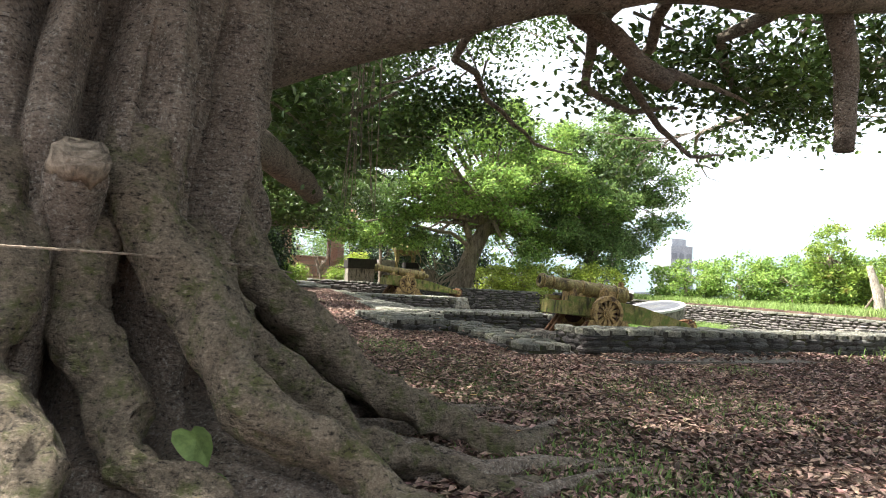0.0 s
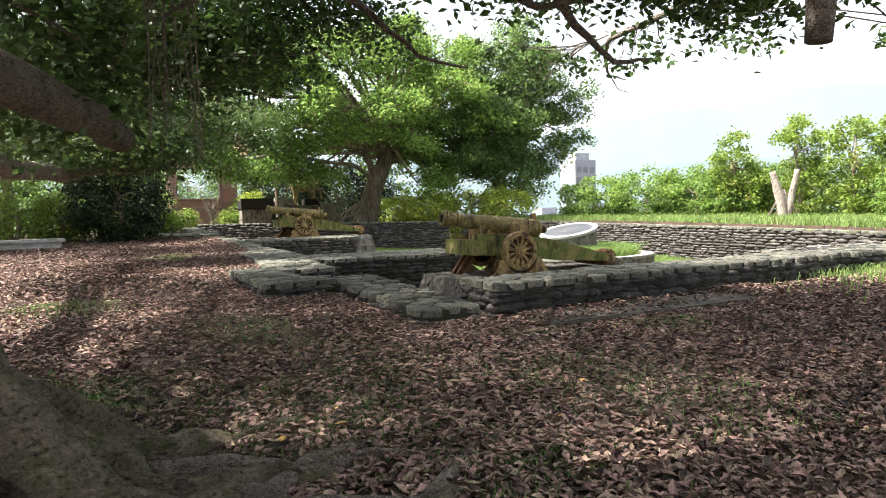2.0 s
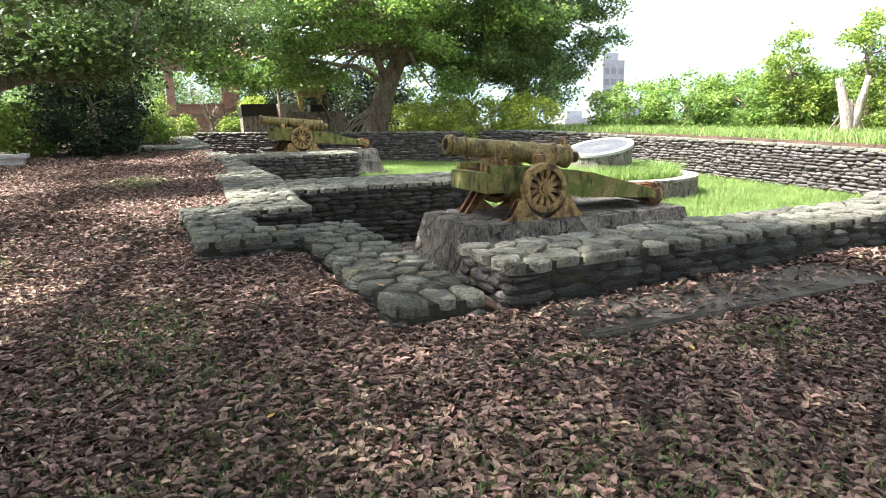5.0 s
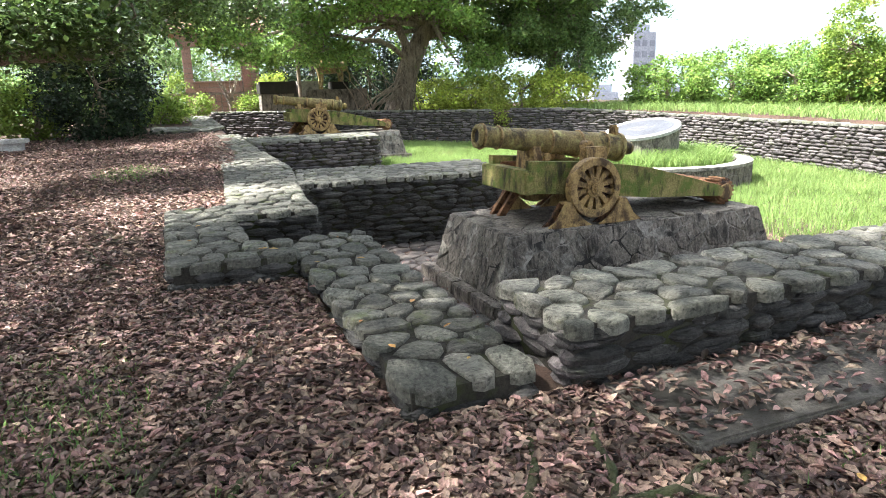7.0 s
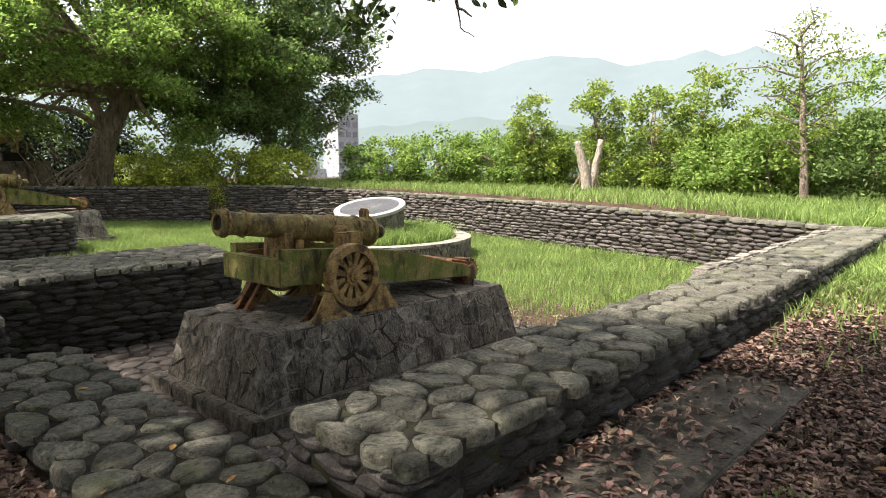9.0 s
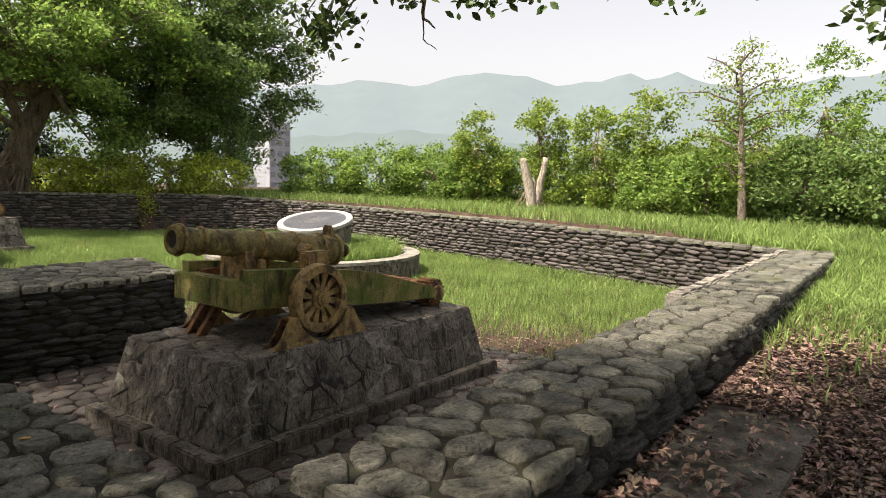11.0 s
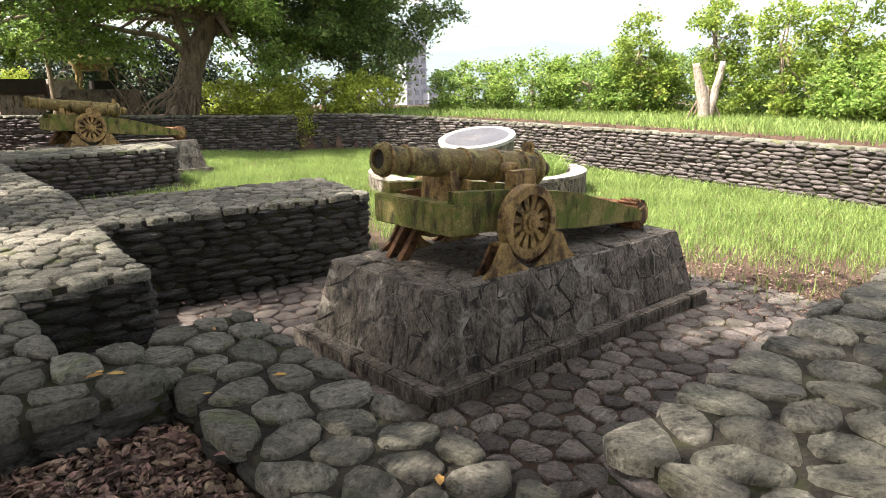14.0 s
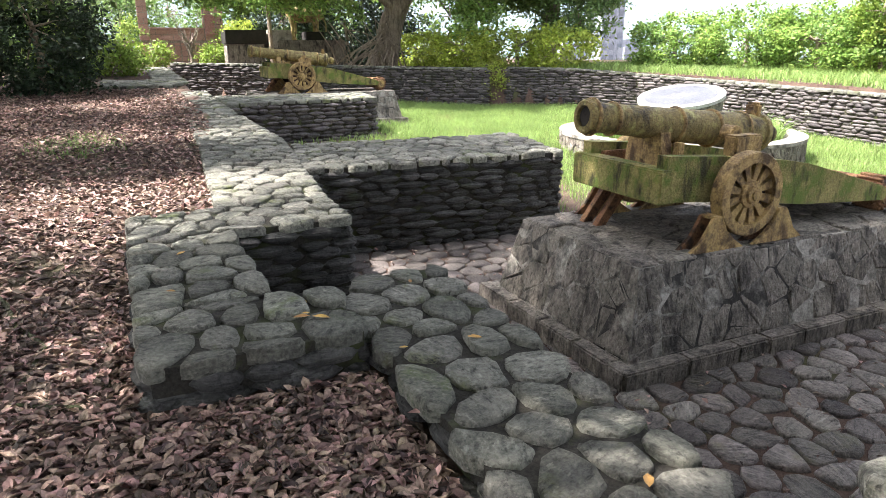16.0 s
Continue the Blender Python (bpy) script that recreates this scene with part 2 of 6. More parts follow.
# Hill material: haze is painted as a pale glow, not scattered by air.
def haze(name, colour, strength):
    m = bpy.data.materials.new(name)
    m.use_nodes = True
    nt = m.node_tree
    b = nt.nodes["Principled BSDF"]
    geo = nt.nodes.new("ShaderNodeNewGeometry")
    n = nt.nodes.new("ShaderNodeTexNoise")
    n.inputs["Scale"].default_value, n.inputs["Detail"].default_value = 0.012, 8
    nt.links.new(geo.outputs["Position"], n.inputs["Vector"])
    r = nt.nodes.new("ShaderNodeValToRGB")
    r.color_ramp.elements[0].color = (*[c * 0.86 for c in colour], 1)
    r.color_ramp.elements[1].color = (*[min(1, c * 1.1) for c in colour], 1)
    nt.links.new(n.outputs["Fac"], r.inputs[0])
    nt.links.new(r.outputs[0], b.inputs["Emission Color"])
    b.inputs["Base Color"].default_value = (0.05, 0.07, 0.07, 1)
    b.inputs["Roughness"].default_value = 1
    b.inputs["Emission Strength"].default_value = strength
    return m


HILL_NEAR = haze("near hills glowing as haze", (0.125, 0.16, 0.165), 0.85)
HILL_FAR = haze("far hills glowing as haze", (0.165, 0.20, 0.225), 0.95)

# ---- building helpers ----
rng = np.random.default_rng(7)
PLACE = {}                                     # world place of each parent


class Shape:
    """Collects vertices and faces."""
    def __init__(self):
        self.v, self.f = [], []

    def add(self, verts, faces, m=None):
        k = len(self.v)
        self.v += [tuple(m @ Vector(p)) if m else tuple(p) for p in verts]
        self.f += [tuple(i + k for i in f) for f in faces]
        return self

    def box(self, lo, hi, m=None, bevel=0.0):
        x0, y0, z0 = lo
        x1, y1, z1 = hi
        if bevel <= 0:
            v = [(x0, y0, z0), (x1, y0, z0), (x1, y1, z0), (x0, y1, z0), (x0, y0, z1), (x1, y0, z1), (x1, y1, z1), (x0, y1, z1)]
            return self.add(v, [(3, 2, 1, 0), (4, 5, 6, 7), (0, 1, 5, 4), (1, 2, 6, 5), (2, 3, 7, 6), (3, 0, 4, 7)], m)
        b = bmesh.new()
        bmesh.ops.create_cube(b, size=1)
        for q in b.verts:
            q.co = Vector(((x0 + x1) / 2 + q.co.x * (x1 - x0), (y0 + y1) / 2 + q.co.y * (y1 - y0), (z0 + z1) / 2 + q.co.z * (z1 - z0)))
        bmesh.ops.bevel(b, geom=b.edges[:], offset=bevel, segments=2, affect="EDGES")
        b.verts.index_update()
        self.add([q.co[:] for q in b.verts], [[q.index for q in f.verts] for f in b.faces], m)
        b.free()
        return self

    def prism(self, poly, a, b, axis="z", m=None):
        """A polygon pushed from a to b along an axis; the polygon lies in the other two axes, in order."""
        def at(p, h):
            return {"z": (p[0], p[1], h), "y": (p[0], h, p[1]), "x": (h, p[0], p[1])}[axis]
        n = len(poly)
        v = [at(p, a) for p in poly] + [at(p, b) for p in poly]
        f = [tuple(range(n))[::-1], tuple(range(n, 2 * n))] + [(i, (i + 1) % n, n + (i + 1) % n, n + i) for i in range(n)]
        return self.add(v, f, m)

    def tube(self, pts, radii, n=10, closed=True):
        pts = [Vector(p) for p in pts]
        v, f = [], []
        side = None
        for i, p in enumerate(pts):
            d = (pts[min(i + 1, len(pts) - 1)] - pts[max(i - 1, 0)]).normalized()
            ref = side if side else (Vector((0, 0, 1)) if abs(d.z) < 0.9 else Vector((1, 0, 0)))
            u = (ref - d * ref.dot(d)).normalized()
            side = u
            w = d.cross(u)
            for k in range(n):
                a = 2 * math.pi * k / n
                v.append(tuple(p + (u * math.cos(a) + w * math.sin(a)) * radii[i]))
        for i in range(len(pts) - 1):
            for k in range(n):
                f.append((i * n + k, i * n + (k + 1) % n, (i + 1) * n + (k + 1) % n, (i + 1) * n + k))
        if closed:
            f.append(tuple(range(n))[::-1])
            f.append(tuple(range(len(v) - n, len(v))))
        return self.add(v, f)

    def lathe(self, profile, m=None, n=24):
        """profile: (distance along z, radius), turned round z."""
        v, f = [], []
        for z, r in profile:
            for k in range(n):
                a = 2 * math.pi * k / n
                v.append((r * math.cos(a), r * math.sin(a), z))
        for i in range(len(profile) - 1):
            for k in range(n):
                f.append((i * n + k, i * n + (k + 1) % n, (i + 1) * n + (k + 1) % n, (i + 1) * n + k))
        f.append(tuple(range(n))[::-1])
        f.append(tuple(range(len(v) - n, len(v))))
        return self.add(v, f, m)


def thing(name, at, label, category, group="", kind=""):
    ob = new(name)
    ob.location = at
    ob.empty_display_size = 0.2
    PLACE[ob] = Vector(at)
    return tagged(ob, label, category, group, kind)


def part(name, shape, mat, parent=None, label="", smooth=False, origin=None):
    """One mesh object from a Shape whose points are in world metres."""
    pts = np.array(shape.v, dtype=float)
    c = Vector(origin) if origin is not None else Vector(((pts[:, 0].min() + pts[:, 0].max()) / 2, (pts[:, 1].min() + pts[:, 1].max()) / 2, pts[:, 2].min()))
    me = bpy.data.meshes.new(name)
    me.from_pydata([tuple(p) for p in (pts - np.array(c))], [], shape.f)
    me.materials.append(mat)
    if smooth:
        me.polygons.foreach_set("use_smooth", [True] * len(me.polygons))
    ob = new(name, me)
    if parent is not None:
        ob.parent = parent
        ob.location = c - PLACE[parent]
    else:
        ob.location = c
    PLACE[ob] = c
    if label:
        ob["label"] = label
    return ob


def many(name, verts, faces, mat, parent=None, label="", smooth=False):
    """A large mesh from arrays of points and of equal faces."""
    me = bpy.data.meshes.new(name)
    verts, faces = np.asarray(verts, dtype=np.float32), np.asarray(faces, dtype=np.int32)
    k = faces.shape[1]
    me.vertices.add(len(verts))
    me.vertices.foreach_set("co", verts.ravel())
    me.loops.add(faces.size)
    me.loops.foreach_set("vertex_index", faces.ravel())
    me.polygons.add(len(faces))
    me.polygons.foreach_set("loop_start", np.arange(0, faces.size, k, dtype=np.int32))
    me.polygons.foreach_set("loop_total", np.full(len(faces), k, dtype=np.int32))
    if smooth:
        me.polygons.foreach_set("use_smooth", np.ones(len(faces), dtype=bool))
    me.update(calc_edges=True)
    me.materials.append(mat)
    ob = new(name, me)
    if parent is not None:
        ob.parent = parent
        ob.location = -PLACE[parent]
    PLACE[ob] = Vector((0, 0, 0))
    if label:
        ob["label"] = label
    return ob


def leaf_arrays(at, size, flat=0.0, fold=0.25, slim=0.27, up=None, simple=False):
    """Folded leaves, four points and two faces each, at the places given; flat: how far they lie level."""
    n = len(at)
    d = rng.normal(size=(n, 3))
    d[:, 2] *= 1 - flat
    if up is not None:
        d[:, 2] += up
    d /= np.linalg.norm(d, axis=1)[:, None]
    w = np.cross(d, rng.normal(size=(n, 3)) * (1 - flat) + np.array([0, 0, flat * 3.0]))
    w /= np.linalg.norm(w, axis=1)[:, None] + 1e-9
    nrm = np.cross(w, d)
    s = (size * rng.uniform(0.6, 1.3, n))[:, None]
    if simple:
        v = np.stack([at - d * s * 0.5, at + (w + nrm * fold) * s * slim, at + d * s * 0.5, at - (w - nrm * fold) * s * slim], 1)
        k = np.arange(n)[:, None] * 4
        return v.reshape(-1, 3), np.concatenate([k + np.array([0, 1, 2]), k + np.array([0, 2, 3])])
    v = np.empty((n, 6, 3))
    v[:, 0] = at - d * s * 0.5
    v[:, 1] = at - d * s * 0.12 + (w + nrm * fold) * s * slim
    v[:, 2] = at + d * s * 0.22 + (w + nrm * fold) * s * slim * 0.8
    v[:, 3] = at + d * s * 0.52
    v[:, 4] = at + d * s * 0.22 - (w - nrm * fold) * s * slim * 0.8
    v[:, 5] = at - d * s * 0.12 - (w - nrm * fold) * s * slim
    k = np.arange(n)[:, None] * 6
    f = np.concatenate([k + np.array([0, 1, 2, 3]), k + np.array([0, 3, 4, 5])])
    return v.reshape(-1, 3), f


def ground_height(x, y):
    """Height of the ground outside the walls (arrays)."""
    z = 0.74 + np.where(y < -4.2, 0.062, 0.03) * (np.clip(y, -13, 22) + 4.2)
    z = z + 0.02 * np.clip(x, 0, 8) * np.clip((-y) / 4, 0, 1)
    t = np.clip((x - 8.5) / 4.0, 0, 1)
    z = z * (1 - t) + (1.24 + 0.014 * np.clip(y, 0, 22)) * t
    far = np.clip((np.hypot(x - 3, y - 5) - 34) / 60, 0, 1)
    z = z - 16 * far * far * (3 - 2 * far) * np.clip((x + y * 0.6 + 10) / 20, 0, 1)
    return z


def floor_height(x, y):
    """Height of the sunken yard inside the walls."""
    t = np.clip((y - 5.5) / 5.0, 0, 1)
    return 0.40 * t * t * (3 - 2 * t) * np.clip((9.0 - x) / 6.0, 0, 1) + 0.2 * np.clip((y - 8) / 8, 0, 1) * np.clip((x - 3) / 6, 0, 1)


# far wall, from the gate gap round to the front wall: x, y, top height
EAST = [(10.0, 18.5, 1.62), (11.9, 17.6, 1.58), (13.1, 15.8, 1.46), (13.7, 12.6, 1.34), (13.6, 9.2, 1.28), (13.1, 5.8, 1.24), (12.4, 2.6, 1.2), (11.6, 0.0, 1.18), (10.9, -2.2, 1.15)]
NORTH = [(-1.0, 25.6, 1.75), (3.6, 22.6, 1.68), (6.7, 20.3, 1.62), (9.1, 18.5, 1.6)]
YARD = [(-1.5, -2.6), (11.2, -2.6)] + [(x + 0.25, y) for x, y, _ in EAST[::-1]] + [(x, y + 0.25) for x, y, _ in NORTH[::-1]] + [(-1.3, 22), (-1.2, 13), (-1.7, 5), (-1.75, 1.9), (-2.6, 1.9), (-2.6, 0.0), (-1.5, 0.0)]


def inside(x, y, poly):
    hit = np.zeros(np.shape(x), dtype=bool)
    n = len(poly)
    for i in range(n):
        (xa, ya), (xb, yb) = poly[i], poly[(i + 1) % n]
        cross = ((ya > y) != (yb > y)) & (x < (xb - xa) * (y - ya) / (yb - ya + 1e-12) + xa)
        hit ^= cross
    return hit


def surface(x, y):
    x, y = np.asarray(x, float), np.asarray(y, float)
    return np.where(inside(x, y, YARD), floor_height(x, y), ground_height(x, y))


# ---- ground ----
def spread(lo, hi, step, reach):
    out, s, a = list(np.arange(lo, hi + step / 2, step)), step, hi
    b, up, down = lo, [], []
    while a < reach:
        s *= 1.25
        a += s
        b -= s
        up.append(a)
        down.append(b)
    return np.array(down[::-1] + out + up)


gx, gy = spread(-9, 17, 0.22, 1500), spread(-13, 26, 0.22, 1500)
GX, GY = np.meshgrid(gx, gy)
GZ = surface(GX, GY)
near = (np.abs(GX) < 40) & (np.abs(GY) < 40) & ~inside(GX, GY, YARD)
GZ = GZ + np.where(near, 0.012 * np.sin(GX * 3.1 + np.sin(GY * 2.3)) + 0.012 * np.sin(GY * 3.7 + GX * 1.3), 0)
nx, ny = len(gx), len(gy)
idx = np.arange(nx * ny).reshape(ny, nx)
quads = np.stack([idx[:-1, :-1], idx[:-1, 1:], idx[1:, 1:], idx[1:, :-1]], axis=-1).reshape(-1, 4)
ground = many("ground", np.stack([GX, GY, GZ], axis=-1).reshape(-1, 3), quads, SOIL, smooth=True)
tagged(ground, "brown earth strewn with dry leaves under the trees", "ground", kind="structure")

# ---- stone walls ----
def cells(poly, step, jitter=0.34, gap=0.007, aspect=1.0):
    """Irregular stones that fill a polygon: rounded cells round jittered points."""
    xs, ys = [p[0] for p in poly], [p[1] for p in poly]
    pts = []
    row = 0
    y = min(ys) - step
    while y < max(ys) + step:
        x = min(xs) - step * aspect * (1 if row % 2 else 0.5)
        while x < max(xs) + step * aspect:
            px, py = x + rng.uniform(-jitter, jitter) * step * aspect, y + rng.uniform(-jitter, jitter) * step
            if not inside(np.array(px), np.array(py), poly):
                px, py = x, y
            pts.append((px, py))
            x += step * aspect
        y += step * 0.95
        row += 1
    pts = np.array(pts)
    out = []
    def clip(c, nx_, ny_, d):
        r = []
        for i in range(len(c)):
            p, q = c[i], c[(i + 1) % len(c)]
            a, b = p[0] * nx_ + p[1] * ny_ - d, q[0] * nx_ + q[1] * ny_ - d
            if a <= 0:
                r.append(p)
            if (a < 0) != (b < 0):
                t = a / (a - b)
                r.append((p[0] + (q[0] - p[0]) * t, p[1] + (q[1] - p[1]) * t))
        return r
    for i, (px, py) in enumerate(pts):
        if not inside(np.array(px), np.array(py), poly):
            continue
        c = list(poly)
        dist = np.hypot(pts[:, 0] - px, pts[:, 1] - py)
        for j in np.argsort(dist)[1:13]:
            qx, qy = pts[j]
            if dist[j] > 3.2 * step * max(1, aspect) or not inside(np.array(qx), np.array(qy), poly):
                continue
            l = dist[j]
            ux, uy = (qx - px) / l, (qy - py) / l
            c = clip(c, ux, uy, (px + qx) / 2 * ux + (py + qy) / 2 * uy - gap)
            if len(c) < 3:
                break
        if len(c) < 3:
            continue
        a = abs(sum(c[k][0] * c[(k + 1) % len(c)][1] - c[(k + 1) % len(c)][0] * c[k][1] for k in range(len(c)))) / 2
        if a < 0.04 * step * step * aspect:
            continue
        out.append(c)
    return out


def rounded(c, turns=2, keep=0.25):
    for _ in range(turns):
        r = []
        for i in range(len(c)):
            p, q = c[i], c[(i + 1) % len(c)]
            r.append((p[0] + (q[0] - p[0]) * keep, p[1] + (q[1] - p[1]) * keep))
            r.append((p[0] + (q[0] - p[0]) * (1 - keep), p[1] + (q[1] - p[1]) * (1 - keep)))
        c = r
    return c


def cobble(c, to_world, low, high, sharp=False, oval=0.28):
    """A stone with rounded shoulders on the outline c (in a plane), from depth low to high; to_world maps (u, v, h)."""
    s = Shape()
    c = rounded(c, 1, 0.08) if sharp else rounded(c, 2)
    if not sharp:
        c = c[::2] if len(c) < 30 else c[::3]
    n = len(c)
    mx, my = sum(p[0] for p in c) / n, sum(p[1] for p in c) / n
    tilt = rng.normal(0, 0.03, 2)
    rings = ((1.0, low), (1.01, high - min(0.022, 0.4 * (high - low))), (0.965, high - 0.005), (0.88, high + 0.002))
    if not sharp:
        reach = [math.hypot(p[0] - mx, p[1] - my) for p in c]
        mid = sum(reach) / n
        c = [(mx + (p[0] - mx) * (1 - oval + oval * min(1.0, mid / q)), my + (p[1] - my) * (1 - oval + oval * min(1.0, mid / q))) for p, q in zip(c, reach)]
        c = [(mx + (p[0] - mx) * k, my + (p[1] - my) * k) for p, k in zip(c, 1 + rng.normal(0.0, 0.026, n))]
    v, f = [], []
    for scale_, h in rings:
        for p in c:
            u, w = mx + (p[0] - mx) * scale_, my + (p[1] - my) * scale_
            v.append(to_world(u, w, h + (u - mx) * tilt[0] + (w - my) * tilt[1] + (rng.normal(0, 0.0045) if h > low else 0)))
    for r in range(3):
        for k in range(n):
            f.append((r * n + k, r * n + (k + 1) % n, (r + 1) * n + (k + 1) % n, (r + 1) * n + k))
    f.append(tuple(range(3 * n, 4 * n)))
    s.add(v, f)
    return s


def course_stones(a, b, base, top, out_sign=1, height=0.075, length=0.3, depth=0.16, batter=0.0, over=0.0):
    """Flat stones laid in courses along the face from a to b (plan points); they stand proud to the left of a->b times out_sign.
    base, top: heights at a and b. Yields one Shape a stone."""
    ax, ay = a
    L = math.hypot(b[0] - ax, b[1] - ay)
    dx, dy = (b[0] - ax) / L, (b[1] - ay) / L
    ox, oy = -dy * out_sign, dx * out_sign
    stones = []
    rows = max(1, int(round((max(top) - min(base)) / height)))
    for r in range(rows):
        s = -rng.uniform(0, length)
        while s < L:
            l = length * rng.uniform(0.55, 1.5)
            s0, s1 = max(s, -over), min(s + l, L + over)
            s += l
            if s1 - s0 < 0.06:
                continue
            t = (s0 + s1) / 2 / L
            zb, zt = base[0] + (base[1] - base[0]) * t, top[0] + (top[1] - top[0]) * t
            z0 = min(base) + r * height + rng.normal(0, 0.009)
            h = height * rng.uniform(0.8, 1.25)
            if z0 + h > zt + 0.02 or z0 + h < zb - 0.02:
                continue
            proud = rng.uniform(0.0, 0.05) + batter * (zt - z0)
            v, f = [], []
            # cross-section rings along the stone, thin at both ends
            for k, (u, sc) in enumerate(((-0.03, 0.14), (0.15, 0.74), (0.5, 1.12), (0.85, 0.74), (1.03, 0.14))):
                uu = s0 + (s1 - s0) * u
                p = proud - (0.06 if k in (0, 4) else 0.012 if k != 2 else 0.0) + rng.normal(0, 0.005)
                zm = z0 + h / 2 + rng.normal(0, 0.003)
                for dd, zz in ((-depth, 0.5), (p - 0.03, 0.5), (p, 0.12), (p - 0.004, -0.2), (p - 0.03, -0.5), (-depth, -0.5)):
                    v.append((ax + dx * uu + ox * dd, ay + dy * uu + oy * dd, zm + zz * h * sc))
            for k in range(4):
                for q in range(5):
                    f.append((k * 6 + q, k * 6 + q + 1, k * 6 + q + 7, k * 6 + q + 6) if out_sign > 0 else (k * 6 + q + 6, k * 6 + q + 7, k * 6 + q + 1, k * 6 + q))
            f.append(tuple(range(6)))
            f.append(tuple(range(24, 30)))
            stones.append(Shape().add(v, f))
    return stones


def join(shapes):
    s = Shape()
    for q in shapes:
        s.add(q.v, q.f)
    return s


def stone_wall(name, label, outline, top, base, faces, cope_step=0.27, cope=0.075, near=None, parts_max=300, step_h=0.082, aspect=1.0, pieces=None):
    """A dry-stone wall. outline: plan polygon; top: height (number or function of x, y) of the coping's upper side;
    faces: (a, b, outward sign, base at a, base at b). near: function of x, y that says which stones are parts of their own."""
    if not callable(top):
        level = float(top)
        top = lambda x, y: level
    cx, cy = sum(p[0] for p in outline) / len(outline), sum(p[1] for p in outline) / len(outline)
    root = thing(name, (cx, cy, base), label, "stone wall", kind="structure")
    core = Shape()
    pieces = pieces or [outline]
    for poly in pieces:
        qx, qy = sum(p[0] for p in poly) / len(poly), sum(p[1] for p in poly) / len(poly)
        ins = [(qx + (x - qx) * (1 - 0.03 / max(0.3, abs(x - qx))), qy + (y - qy) * (1 - 0.03 / max(0.3, abs(y - qy)))) for x, y in poly]
        n = len(ins)
        v = [(x, y, base - 0.3) for x, y in ins] + [(x, y, top(x, y) - cope * 0.24) for x, y in ins]
        core.add(v, [tuple(range(n))[::-1], tuple(range(n, 2 * n))] + [(i, (i + 1) % n, n + (i + 1) % n, n + i) for i in range(n)])
    part("wall_core", core, JOINT, root, "dark earth and mortar between the stones")
    own, rest = [], []
    wider = []
    for poly in pieces:
        qx, qy = sum(p[0] for p in poly) / len(poly), sum(p[1] for p in poly) / len(poly)
        wider.append([(x + math.copysign(0.025, x - qx), y + (math.copysign(0.025, y - qy) if len(pieces) == 1 else 0.0)) for x, y in poly])
    for c in [c for poly in wider for c in cells(poly, cope_step, aspect=aspect)]:
        mx, my = sum(p[0] for p in c) / len(c), sum(p[1] for p in c) / len(c)
        grow = [(mx + (p[0] - mx) * 1.0, my + (p[1] - my) * 1.0) for p in c]
        z = top(mx, my) + rng.uniform(-0.006, 0.012)
        s = cobble(grow, lambda u, w, h: (u, w, h), z - cope, z)
        (own if near is None or near(mx, my) else rest).append(("coping_stone", s, mx, my))
    side_own, side_rest = [], []
    for a, b, sign, ba, bb in faces:
        for s in course_stones(a, b, (ba, bb), (top(*a) - cope * 0.85, top(*b) - cope * 0.85), sign, step_h):
            mx, my = s.v[12][0], s.v[12][1]
            (side_own if near is None or near(mx, my) else side_rest).append(("stone", s, mx, my))
    side_rest += side_own[parts_max:]
    side_own = side_own[:parts_max]
    rest += own[parts_max:]
    for nm, s, *_ in own[:parts_max]:
        part(nm, s, COPING, root, smooth=True)
    for nm, s, *_ in side_own:
        part(nm, s, SLATE, root)
    if rest:
        tagged(part("coping_stones", join([r[1] for r in rest]), COPING_STUFF, root, smooth=True), kind="stuff")
    if side_rest:
        tagged(part("stones", join([r[1] for r in side_rest]), SLATE_STUFF, root), kind="stuff")
    return root


